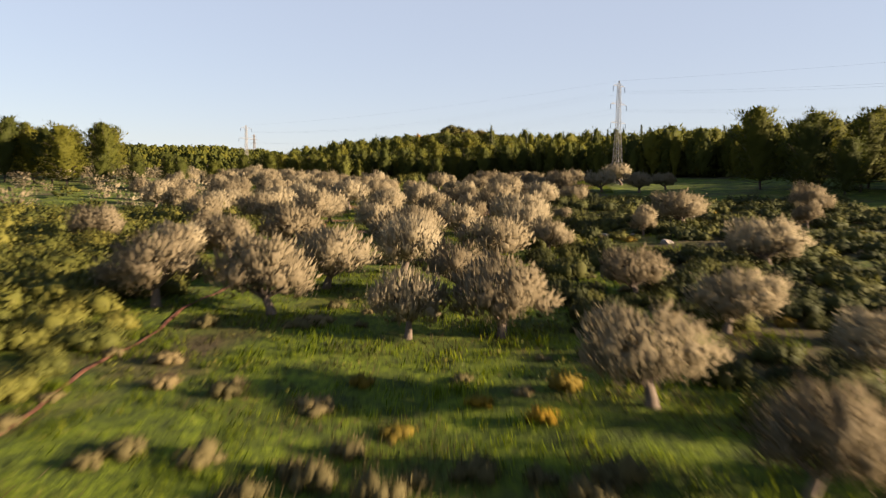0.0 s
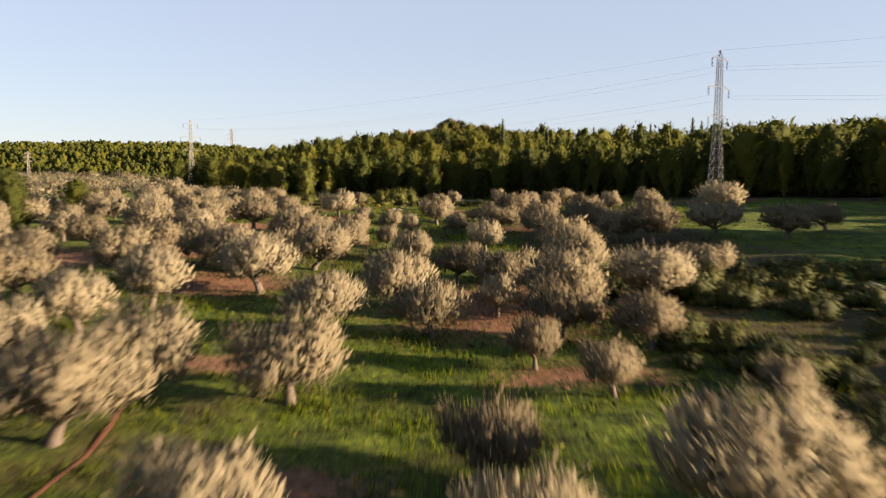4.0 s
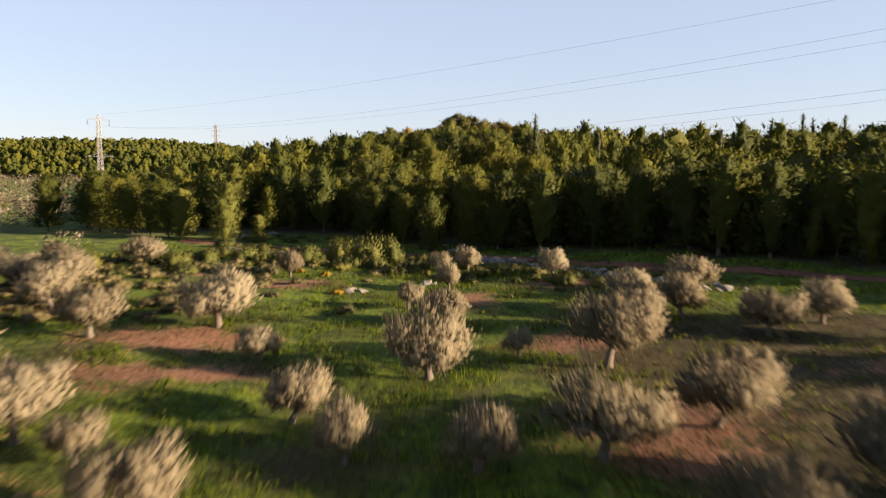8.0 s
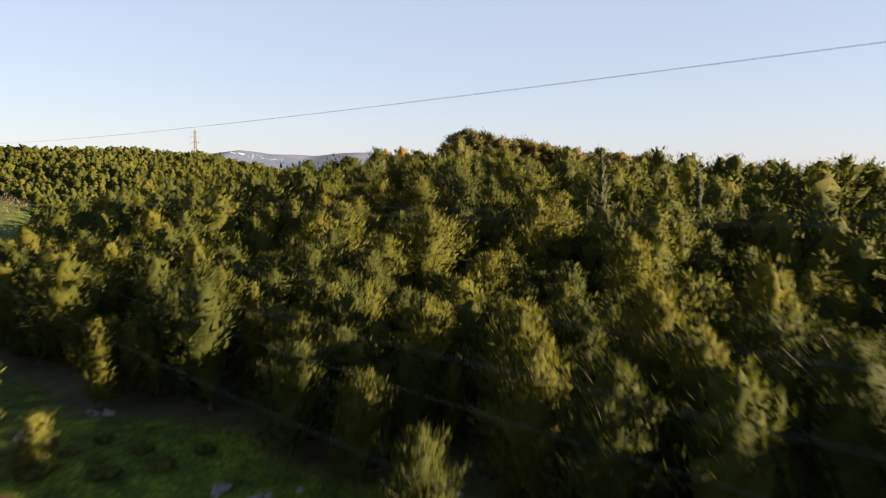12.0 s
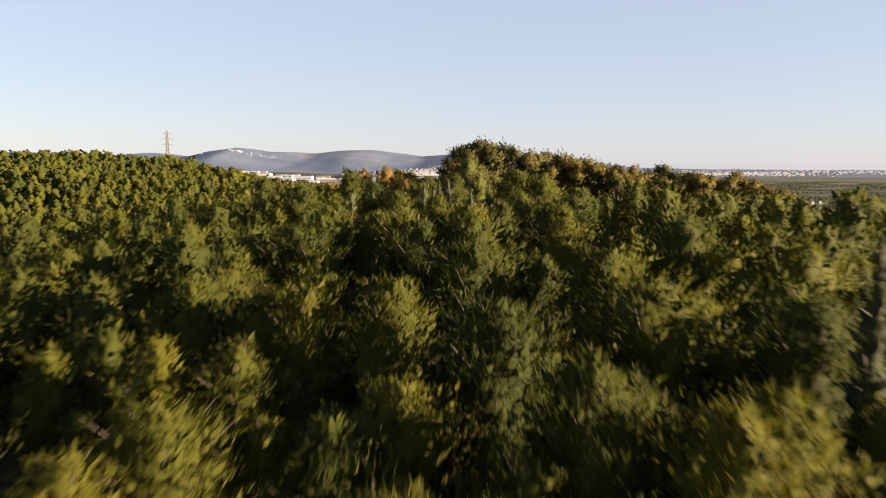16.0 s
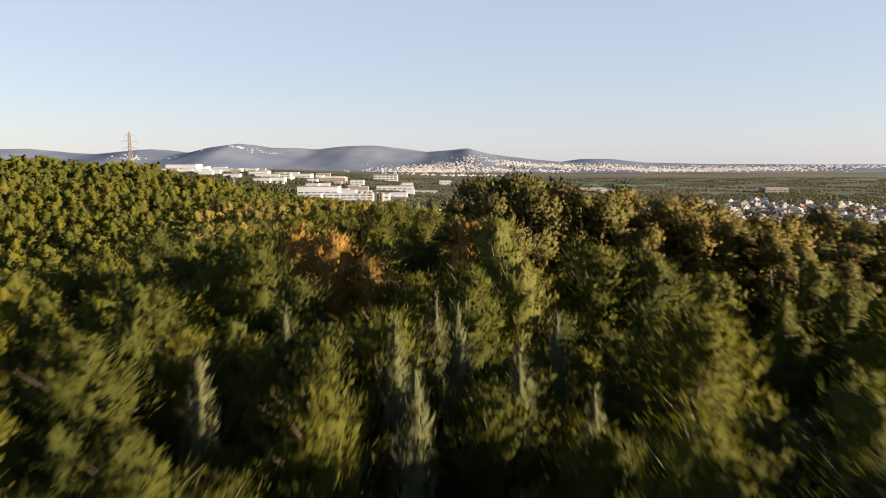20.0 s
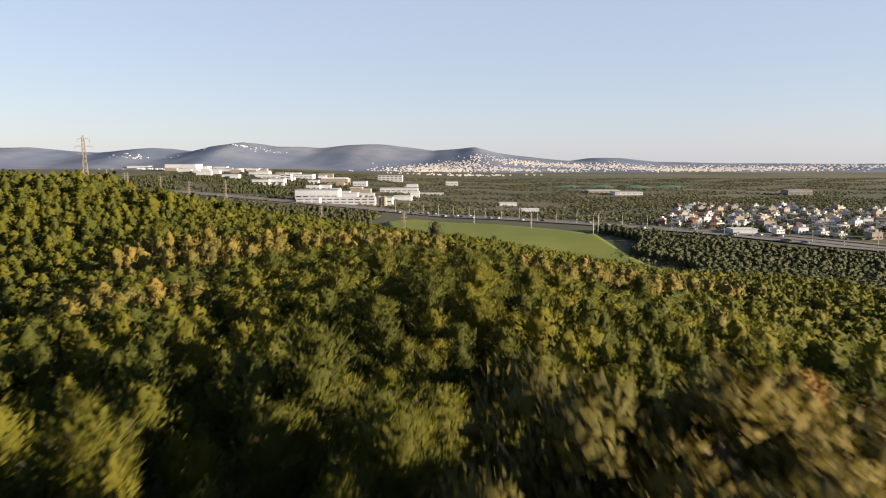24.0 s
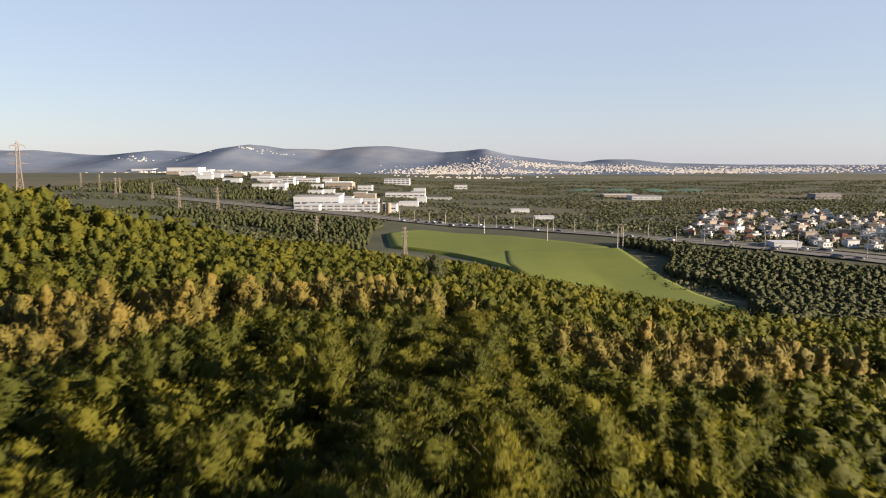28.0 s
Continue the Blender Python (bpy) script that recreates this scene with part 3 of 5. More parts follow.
def pine_template(seed, count, per, length, width, slim=1.0, low=0.18, dome=0.0, fat=0.2):
    """A pine 1 high: straight stem, upswept branches in spirals that swell into lobes of packed needles, with
    count pointed brushes and per loose needle sprays to each standing on the lobes; dome: 0 a pointed crown, 1 a rounded one."""
    rng = np.random.default_rng(seed)
    bend = rng.normal(size=2) * 0.02
    stem = lambda h: np.stack([bend[0] * 2 * h, bend[1] * 2 * h, h], -1)
    wood = [tube([(0, 0, -0.05), (bend[0], bend[1], 0.45), (bend[0] * 2, bend[1] * 2, 0.93)], [0.016, 0.010, 0.002], 5)]
    n = 30 if count > 200 else 24 if count > 60 else 13
    bu = (np.arange(n) + rng.uniform(0, 0.9, n)) / n
    baz = (2.4 * np.arange(n) + rng.normal(size=n) * 0.35) % (2 * np.pi)
    bsize = rng.uniform(0.45, 1.05, n)

    def shape(u):
        cone = np.where(u < 0.25, 0.92 + 0.08 * u / 0.25, np.clip(1 - (np.clip(u - 0.25, 0, 1) / 0.77) ** 1.35, 0.0, 1))
        round_top = np.where(u < 0.45, 0.86 + 0.14 * u / 0.45, np.sqrt(np.clip(1 - (np.clip(u - 0.45, 0, 1) / 0.56) ** 2, 0, 1)))
        return slim * 0.165 * (cone * (1 - dome) + round_top * dome) * np.clip(u / 0.05, 0.2, 1)

    def hull(az, u):
        """Points of the crown's surface: lobes at the branch ends, hollows between."""
        da = np.abs(az[:, None] - baz) % (2 * np.pi)
        da = np.minimum(da, 2 * np.pi - da)
        swell = (bsize * np.exp(-(da / 0.5) ** 2 - ((u[:, None] - bu) / 0.085) ** 2)).max(1)
        r = shape(u) * (0.44 + 0.76 * swell) + 0.004
        h = low + (0.95 - low) * u + r * swell * (0.8 * smooth_step(0.1, 0.6, u) - 0.12)
        return stem(h) + np.stack([np.cos(az) * r, np.sin(az) * r, 0 * r], 1)

    def facing_out(az, u):
        p, q, t = hull(az, u), hull(az + 0.12, u), hull(az, u + 0.03)
        nor = np.cross(q - p, t - p)
        nor /= np.linalg.norm(nor, axis=1, keepdims=True) + 1e-9
        flat = np.stack([np.cos(az), np.sin(az), 0 * az], 1)
        return nor * 0.5 + flat * (0.65 if count > 60 else 0.5) + (0, 0, 0.1)

    rings, segs = (15, 18) if count > 200 else (11, 13) if count > 60 else (7, 8) if count > 10 else (5, 6)
    gu, ga = np.meshgrid(np.linspace(0, 1, rings), np.arange(segs) * 2 * np.pi / segs, indexing="ij")
    gu, ga = gu.ravel(), (ga + 0.17 * np.arange(rings)[:, None]).ravel()
    axis = lambda q: stem(low + (0.95 - low) * q)
    skin = axis(gu) + (hull(ga, gu) - axis(gu)) * ((0.2 + 0.42 * smooth_step(0.05, 0.5, gu))[:, None] if count > 60 else 0.66 if count > 30 else 0.76)
    i, j = np.meshgrid(np.arange(rings - 1), np.arange(segs), indexing="ij")
    a, b = (i * segs + j).ravel(), (i * segs + (j + 1) % segs).ravel()
    crown = (skin, np.concatenate([np.stack([a, b, b + segs], 1), np.stack([a, b + segs, a + segs], 1)]), facing_out(ga, gu))

    def spots(m):
        u = rng.uniform(0, 1, m * 4)
        keep = rng.uniform(0, 0.18 * slim, m * 4) < shape(u) + 0.012
        return rng.uniform(0, 2 * np.pi, m * 4)[keep][:m], u[keep][:m]

    def porous(m, low_d):
        """Shoots at uneven depth in the lobes, each leaning its own way."""
        az, u = spots(m)
        o = facing_out(az, u) + 0.22 * rng.normal(size=(len(az), 3))
        return axis(u) + (hull(az, u) - axis(u)) * rng.uniform(low_d, 1.1, (len(az), 1)), o, 0.45 + 0.6 * u[:, None]

    p, o, up = porous(count, 0.55)
    leaf = plumes(rng, p - o * length * 0.2, o * 0.6 + np.array((0, 0, 1.0)) * up + 0.2 * rng.normal(size=o.shape), length, length * fat, o, 5 if count > 300 else 4)
    pieces = [crown, leaf]
    if per:
        p, o, up = porous(count * per, 0.7)
        pieces.append(blades(rng, p, o * 0.6 + np.array((0, 0, 0.9)) * up, 1, length * 0.9, width, 0.5, 0.5, o, 0.15))
    if count > 100:
        root, tip = stem(np.maximum(low + (0.9 - low) * bu - 0.05, 0.02)), hull(baz, bu)
        for k in range(0, n, 1 if count > 200 else 2):
            wood.append(tube([root[k], (root[k] + tip[k]) / 2 - (0, 0, 0.01), tip[k] * 1.0], [0.0045, 0.003, 0.001], 3))
    return wood, join(pieces)


def gum_template(seed, count):
    """A eucalyptus 1 high: tall forked pale stem and separate umbrella-like clumps of leaves."""
    rng = np.random.default_rng(seed)
    wood, clumps = [], []
    for k in range(4):
        a = k * 1.7 + rng.uniform(0, 1)
        top = np.array((math.cos(a) * rng.uniform(0.05, 0.2), math.sin(a) * rng.uniform(0.05, 0.2), rng.uniform(0.68, 0.93)))
        mid = np.array((top[0] * 0.35, top[1] * 0.35, 0.42))
        wood.append(tube([(0, 0, -0.03), mid * (1, 1, 0.6), mid, top], [0.017, 0.013, 0.010, 0.003], 5))
        clumps.append((top, rng.uniform(0.06, 0.085)))
        for _ in range(10):
            s = rng.uniform(-0.25, 0.97)
            p = mid * (1 - s) + top * s + rng.normal(size=3) * (0.1, 0.1, 0.05)
            clumps.append((p, rng.uniform(0.04, 0.075)))
            wood.append(tube([mid * (1 - s) + top * s - (0, 0, 0.06), p], [0.005, 0.002], 3))
    r = np.array([r for _, r in clumps])
    leaf = canopy(rng, np.array([c for c, _ in clumps]), np.stack([r, r, r * 0.72], 1), count, 7, *((0.024, 0.0075) if count > 150 else (0.04, 0.016)), 0.5, 0.3, (1.5, 0.42), 0.7)
    return wood, leaf


def bush_template(seed, count, per=7, length=0.24, width=0.04):
    """A low bush of radius 1: several mounds of leaves."""
    rng = np.random.default_rng(seed)
    k = 9 if count > 50 else 4 if count > 7 else 2
    a = rng.uniform(0, 6.28) + np.arange(k) * 2.4
    r0 = np.sqrt((np.arange(k) + 0.2) / k) * 0.68
    hub = np.stack([np.cos(a) * r0, np.sin(a) * r0, 0.3 + rng.uniform(-0.1, 0.2, k) - 0.25 * r0], 1)
    r = rng.uniform(0.28, 0.44, k) * (1 if k > 4 else 1.35)
    leaf = canopy(rng, hub, np.stack([r, r, r * rng.uniform(0.8, 1.2, k)], 1), count, per, length, width, 0.45, 0.2, (1.25, 0.38) if k > 4 else (1.6, 0.6), 0.72 if k > 4 else 0.0)
    leaf[0][:, 2] = np.maximum(leaf[0][:, 2], 0.0)
    return leaf


def scale_at(x, y, s, turn, sz=None, sink=0.05):
    return Matrix.Translation((x, y, float(rough_ground(x, y)) - sink)) @ Matrix.Rotation(turn, 4, "Z") @ Matrix.Diagonal((s, s, sz or s, 1))


def planted(name, label, category, group, trunk, crown, bark, leaves):
    ob = thing(name, label, category, group)
    if trunk is not None:
        part("trunk", mesh_of("trunk", *trunk, bark, smooth=True), bark, ob)
    part("crown", mesh_of("crown", crown[0], crown[1], leaves, normals=crown[2]), leaves, ob)
    return ob


def place_all(templates, rows, seed):
    """rows of x, y, s, sz: the first of each template is moved there, the others are copies."""
    rng, first = random.Random(seed), {}
    for x, y, s, sz in rows:
        k = rng.randrange(len(templates))
        m = scale_at(x, y, s, rng.uniform(0, 6.28), sz)
        if k in first:
            copy_thing(templates[k], m)
        else:
            first[k] = m
    for k, ob in enumerate(templates):
        if k in first:
            ob.matrix_basis = first[k]
        else:
            for o in (*ob.children, ob):
                bpy.data.objects.remove(o)


def scatter(name, label, category, mat, template, spots, seed):
    """One object of kind stuff: a template set at many spots (x, y, s, sz), each with its own turn and tint."""
    rng = np.random.default_rng(seed)
    spots = np.asarray(spots, float)
    tv, tf = template[:2]
    n, k = len(spots), len(tv)
    ang = rng.uniform(0, 2 * np.pi, n)
    c, s = np.cos(ang)[:, None], np.sin(ang)[:, None]
    v = np.empty((n, k, 3), np.float32)
    v[..., 0] = (tv[:, 0] * c - tv[:, 1] * s) * spots[:, 2:3] + spots[:, :1]
    v[..., 1] = (tv[:, 0] * s + tv[:, 1] * c) * spots[:, 2:3] + spots[:, 1:2]
    v[..., 2] = tv[:, 2] * spots[:, 3:4] + rough_ground(spots[:, 0], spots[:, 1])[:, None] - 0.05
    f = (tf[None] + (np.arange(n) * k)[:, None, None]).reshape(-1, tf.shape[1])
    nor = None
    if len(template) == 3:
        tn = template[2]
        nor = np.empty((n, k, 3), np.float32)
        nor[..., 0], nor[..., 1], nor[..., 2] = tn[:, 0] * c - tn[:, 1] * s, tn[:, 0] * s + tn[:, 1] * c, tn[:, 2]
        nor = nor.reshape(-1, 3)
    me = mesh_of(name, v.reshape(-1, 3), f, mat, np.repeat(rng.uniform(0, 1, n), k), normals=nor)
    return tagged(new(name, me), label, category, kind="stuff")


GROVE_START = [
    (11.3, 20, 1.6), (19.5, 30, 1.8), (9.1, 27.7, 2.6), (16.4, 38.3, 2.3), (-1.0, 40.8, 2.3), (4.5, 40.5, 3.0), (-10, 46.7, 3.2), (-17.7, 47.5, 3.3),
    (14.5, 49, 2.1), (2.3, 51.7, 2.4), (-7.6, 55, 3.2), (27.5, 57, 2.8), (-2, 60.9, 3.2), (-17.5, 65, 2.7), (-22, 63, 2.5), (5.8, 65, 3.2),
    (-2.9, 68.5, 3.1), (11.7, 69.6, 2.0), (-13.2, 71, 3), (-24.9, 71.5, 1.5), (-32.7, 73, 2.5), (9.2, 73.6, 2.7), (-1.1, 75.9, 2.8), (23.7, 78.8, 1.3), (42, 79.2, 1.5),
    (48.3, 91.3, 2.5),
]
GROVE_LOW = [
    (-5.8, 83, 2.1), (3.7, 80.9, 2.2), (29.2, 82.1, 2.8), (-25.4, 82.2, 1.5), (11.1, 82.8, 2.8), (26.1, 86.3, 1.3), (3.4, 88.5, 2.0), (-15, 92.2, 2.9),
    (18.1, 96, 1), (9.8, 96.5, 1.4), (-6.1, 97.5, 2.7), (-13.5, 98.7, 2.5), (6.8, 101.7, 1.3), (14.2, 104.6, 2.1), (9.3, 107.8, 2.2),
    (1.1, 109.6, 2.3), (-6, 109.8, 2.5), (11.1, 114.4, 3), (5.9, 114.8, 1.8), (-1.2, 116.6, 3.1), (17.6, 116.9, 2.9), (-32.6, 121.1, 3.4), (6.7, 121.1, 2.4),
    (24.5, 123.6, 2), (-13.5, 124, 4.3), (14.3, 125.4, 4.3), (3.3, 128.5, 2.4), (-28.8, 131.5, 3.2),
]
GROVE_MIDDLE = [
    (-15.8, 132.4, 2.5), (-19, 133.8, 2.9), (-10.5, 135.2, 3.5), (-22.3, 136.3, 2.6), (15.1, 137, 3), (-0.4, 138.6, 2.1), (41.6, 143.2, 2.6), (-8.5, 143.2, 2.3),
    (26.4, 143.4, 3.5), (7.3, 143.4, 1.9), (-14, 144.3, 3.2), (23.2, 146.7, 2.5), (48.2, 147, 2.4), (35.1, 147.1, 2.9), (-4.1, 148.5, 1.1), (-11.7, 150, 1.4),
    (14.8, 151.6, 2), (-16.4, 152, 2.1), (-33.5, 152.5, 3.7), (-8.3, 153.3, 1.8), (20.8, 153.8, 2.6), (-28.8, 158.2, 3), (4.5, 159.1, 1.7), (10.1, 159.4, 2.5),
    (-13.3, 159.7, 1.2), (-1.4, 160, 1.3), (-17, 161.7, 2.4), (16.4, 162.5, 2.2), (43.6, 164.7, 3.9),
]
GROVE_TOP = [
    (-4.7, 165.1, 1.6), (-23.9, 165.6, 3.2), (-39.6, 168.7, 3.5), (2.2, 171.2, 2.6), (13.3, 171.9, 2.3), (35.2, 174.8, 2.2), (-8.6, 174.9, 1.4), (8.2, 175.4, 1),
    (25.6, 177.3, 1.9), (-21.8, 179.5, 2.2), (17.4, 179.6, 1.9), (30.9, 180.2, 1.7), (21.6, 183.1, 1.8), (-13.9, 183.4, 2.8), (3.8, 184.3, 1.5), (-37.4, 186.4, 2.6),
    (18.2, 187, 2.1), (-29, 188.4, 2.2), (0.4, 189.5, 1.1), (24.3, 191.1, 2.2), (-36.5, 195.6, 2.5), (4.1, 197.2, 1.1), (14.6, 200.6, 1.5), (-12.6, 204.4, 1.3),
    (3, 205.6, 1), (-49.7, 207, 3.3), (6.3, 207, 1.3), (-30, 209.5, 2.1),
]

rng = np.random.default_rng(5)
olives = [planted("olive_tree", "old olive tree with gnarled trunk and silvery grey crown", "olive tree", "olive grove",
                  *olive_template(20 + k, 1300, 7), BARK, OLIVE) for k in range(6)]
rows = []
for x, y, r in GROVE_START + GROVE_LOW + GROVE_MIDDLE + GROVE_TOP:
    s = r * rng.uniform(1.12, 1.3)
    s = min(s, 3.0 + 0.14 * s)
    rows.append((x, y, s, s * 0.74 + 0.75 + rng.uniform(-0.2, 0.3)))
between = np.random.default_rng(15)
for x in np.arange(-54, -14, 8.0):          # the rows between them
    for y in np.arange(84, 206, 8.5):
        px, py = x + between.uniform(-2.4, 2.4), y + between.uniform(-2.4, 2.4)
        if (y > 132 and x > -28) or x < -16 - 0.5 * (y - 58) or min(math.hypot(px - r[0], py - r[1]) for r in rows) < 5.6:
            continue
        s = between.uniform(2.2, 3.0)
        rows.append((px, py, s, s * 0.85 + 0.7 + between.uniform(-0.2, 0.25)))
place_all(olives, rows, 3)


def spread(x0, x1, y0, y1, gap, keep, seed, jitter=0.45):
    """Spots on a jittered net of that gap, kept where keep(x, y) holds."""
    g = np.random.default_rng(seed)
    gx, gy = np.meshgrid(np.arange(x0, x1, gap), np.arange(y0, y1, gap))
    x = gx + g.uniform(-jitter, jitter, gx.shape) * gap
    y = gy + g.uniform(-jitter, jitter, gy.shape) * gap
    ok = keep(x, y)
    return np.stack([x[ok], y[ok]], 1)


# the grove goes on to both sides, further from the flight's line
side_grove = spread(-120, -26, 70, 215, 12.5, lambda x, y: (x < -36 - 6 * np.sin(y * 0.2)) & (x > -62 - 0.4 * (y - 70)) & (y > 100), 8)
side_grove = np.concatenate([side_grove, spread(-290, -66, 205, 350, 8, lambda x, y: (y < wood_edge(x) - 12) & (patchy(x, y, 24, 1) > 0.25) & (x > -0.72 * y), 9)])
vale_grove = spread(-330, -90, 340, 560, 8.5, lambda x, y: (y < wood_edge(x) - 10) & (patchy(x, y, 24, 1) > 0.2), 19)
sg = np.random.default_rng(12)
size = sg.uniform(2.0, 3.2, len(side_grove))
scatter("distant_olive_trees", "rows of silvery olive trees further off in the grove", "olive trees", OLIVE, olive_template(31, 75, 5)[1],
        np.column_stack([side_grove, size, size * 0.85 + 0.6]), 13)
size = sg.uniform(2.2, 3.6, len(vale_grove))
scatter("vale_olive_trees", "pale olive trees of the valley beyond the wood", "olive trees", OLIVE, olive_template(32, 24, 5)[1],
        np.column_stack([vale_grove, size, size * 0.85 + 0.6]), 14)


# ---- the pine wood ----
def in_wood(x, y):
    track = (np.abs(x - 24 - 0.02 * (y - 350)) < 2.5) & (y > 325) & (y < 372)
    gums = (x > 2) & (x < 62) & (y > 374) & (y < np.where(x < 32, 401, 412))
    end = y + 0.12 * np.clip(-x, 0, 400) + 0.62 * np.clip(x, 0, 400) < 712 + 12 * np.sin(x * 0.11) - 40 * smooth_step(150, 300, x)
    return (y > wood_edge(x)) & end & ~track & ~gums & (patchy(x, y, 9) > 0.10)


def browned(x, y):
    """Where gum trees mix into the wood."""
    return (patchy(x, y, 30, 2.0) + 0.4 * smooth_step(45, 15, np.abs(y - 545)) + 0.15 * smooth_step(20, -40, x) > 0.97) & (y > 480) & (y < 600) & (x > -80)


# free-standing tops: place and height above the sea of each tree's tip
EDGE_PINES = [(-14.5, 263.3, 24.6), (-1.8, 231.8, 20.9), (2.4, 221.3, 21.2), (7.5, 232.3, 25.0), (8.6, 226, 24.1), (10.9, 222.7, 24.2), (18, 227.5, 24.8), (23.4, 222.5, 25.3),
              (-24.3, 267.7, 26.0), (-36.6, 271.4, 25.8), (-18.6, 248.5, 23.8), (16.6, 233.3, 26.2), (22.7, 229.2, 25.2), (-32, 270, 25.6), (21.2, 257.3, 27.4), (13.5, 228, 23.0),
              (-7.5, 243, 22.5), (-12, 247, 21.5), (2, 241, 24.2), (28, 219, 24.6), (33, 214, 25.0)]
SLOPE_PINES = [(-13.6, 304.1, 33.0), (-4.5, 290.1, 32.0), (0.3, 288.2, 32.7), (6, 283.1, 32.4), (9.8, 275.6, 31.2), (15.2, 287.7, 33.0), (17.3, 274.8, 30.6), (-8.9, 275.4, 29.6),
               (-11, 271.7, 28.4), (1.8, 267.5, 29.0), (14, 272.8, 30.2), (22.8, 284.2, 32.4), (-8.1, 308.5, 32.4), (5.9, 298.8, 33.8), (10.6, 301.5, 32.4), (14.7, 296, 33.4)]
RIDGE_PINES = [(-9.2, 329.8, 34.8), (0.2, 315.9, 34.7), (3.7, 325.6, 36.2), (6, 322.2, 35.5), (2, 307.5, 34.6), (6.3, 308, 35.1), (18.7, 331.5, 36.0), (15.8, 319.5, 35.3),
               (-10.1, 312.3, 33.8), (-8, 318.2, 34.6), (-12.4, 352.8, 35.2), (-2.1, 340.2, 35.8), (15.9, 325.2, 35.2), (16.9, 346.4, 37.8), (-15.9, 348.1, 36.2), (4.7, 360, 38.2),
               (0.7, 349.5, 36.8), (19.6, 365, 37.8), (15.6, 366, 38.6)]
BACK_PINES = [(-9.9, 510.3, 34.4), (6.7, 515.7, 31.6), (-14.1, 483.9, 33.6), (7.8, 481.4, 35.2), (35.3, 543, 24.6), (16.9, 491.6, 32.2), (45.7, 525.2, 25.4), (-32.4, 514.9, 32.8),
              (0.6, 474.4, 33.8), (-75.8, 565, 33.8), (3.5, 498.9, 31.2), (-7.3, 526.6, 32.0), (-16.9, 410.2, 37.6), (-35.7, 408.2, 36.6), (-6.9, 423.6, 38.6)]
TOPS = EDGE_PINES + SLOPE_PINES + RIDGE_PINES + BACK_PINES


def off_tops(xy, gap=3.0):
    clear = np.ones(len(xy), bool)
    for tx, ty, _ in TOPS:
        clear &= np.hypot(xy[:, 0] - tx, xy[:, 1] - ty) > gap
    return xy[clear]


near = off_tops(spread(-62, 62, 196, 570, 4.9, in_wood, 21), 3.6)
near_gum = browned(near[:, 0], near[:, 1])
near_brown, near = near[near_gum], near[~near_gum]
order = np.argsort(np.abs(near[:, 0] - 3) + 0.03 * np.abs(near[:, 1] - 330))
pg = np.random.default_rng(22)


def pine_size(xy):
    n = len(xy)
    h = np.where(pg.uniform(0, 1, n) < 0.3, pg.uniform(9.5, 11.4, n), pg.uniform(6.2, 9.6, n)) * np.where(xy[:, 1] > 380, 0.92, 1.0)
    x, y = xy[:, 0], xy[:, 1]
    h = h * np.where((x > 20) & (x < 70) & (y > 262) & (y < 335), 1.15, 1.0) * np.where((x > 12) & (y < 244), 1.08, 1.0) * np.where((x > 60) & (y < 300), 1.2, 1.0) * np.where((x < -64) & (y < 640), 0.8, 1.0) * np.where((np.abs(x) < 40) & (y > 295) & (y < 350), 1.06, 1.0)
    outer = ((x > 63) & (y > 400)) | ((y > 470) & (x > -90))
    h = np.where(outer, 8.2 * np.where((x < -64) & (y < 500), 0.85, 1.0) * np.where((x > 60) & (y < 300), 1.15, 1.0) + 0.35 * (h - 8.2), h)
    h = h * np.where((x < -3) & (y > 238) & (y < 330), 1.05, 1.0) * np.where((x > 8) & (x < 40) & (y > 238) & (y < 300), 0.9, 1.0)
    return np.column_stack([xy, h * np.where(outer | (x < -64), pg.uniform(1.45, 2.0, n), pg.uniform(0.95, 1.3, n)), h])


pines = []
for k in range(6):
    w, l = pine_template(40 + k, 520, 9, 0.050, 0.0024, 1.6 + 0.2 * (k % 3), 0.06, 0.55 + 0.3 * (k % 2), 0.22)
    pines.append(planted("pine_tree", "slender yellowish green pine with upswept needle brushes", "pine tree", "pine wood", join(w), l, BARK, PINE))
tops = np.array(TOPS)
high = np.clip(tops[:, 2] - ground(tops[:, 0], tops[:, 1]) + 0.3, 6, 15)
singles = np.column_stack([tops[:, :2], high * pg.uniform(0.95, 1.25, len(tops)), high]).tolist()
place_all(pines, singles + pine_size(near[order[:240]]).tolist(), 4)
second, third = near[order[240:840]], near[order[840:]]
for k in range(3):
    w, l = pine_template(60 + k, 190, 6, 0.060, 0.0038, 1.65 + 0.2 * k, 0.06, 0.5 + 0.2 * k, 0.24)
    spots = pine_size(second[k::3])
    scatter("pine_wood", "dense wood of yellowish green pines on the hill", "pine wood", PINE, l, spots, 70 + k)
    scatter("pine_stems", "thin brown stems of the pine wood", "tree trunks", BARK, w[0], spots, 70 + k)
    w, l = pine_template(64 + k, 64, 6, 0.07, 0.006, 1.75 + 0.22 * k, 0.06, 0.55 + 0.2 * k, 0.26)
    spots = pine_size(third[k::3])
    scatter("pine_wood", "pine wood on the flanks of the hill", "pine wood", PINE, l, spots, 75 + k)
    scatter("pine_stems", "thin brown stems of the pine wood", "tree trunks", BARK, w[0], spots, 75 + k)
rim = off_tops(spread(-64, 84, 160, 290, 4.3, lambda x, y: in_wood(x, y) & (y > wood_edge(x) + 2) & (y < wood_edge(x) + 24), 24), 2.2)
scatter("pine_wood", "closely grown pines along the front of the wood", "pine wood", PINE, pine_template(68, 170, 7, 0.058, 0.0038, 1.8, 0.02, 0.6, 0.24)[1], pine_size(rim) * (1, 1, 0.92, 0.86), 79)
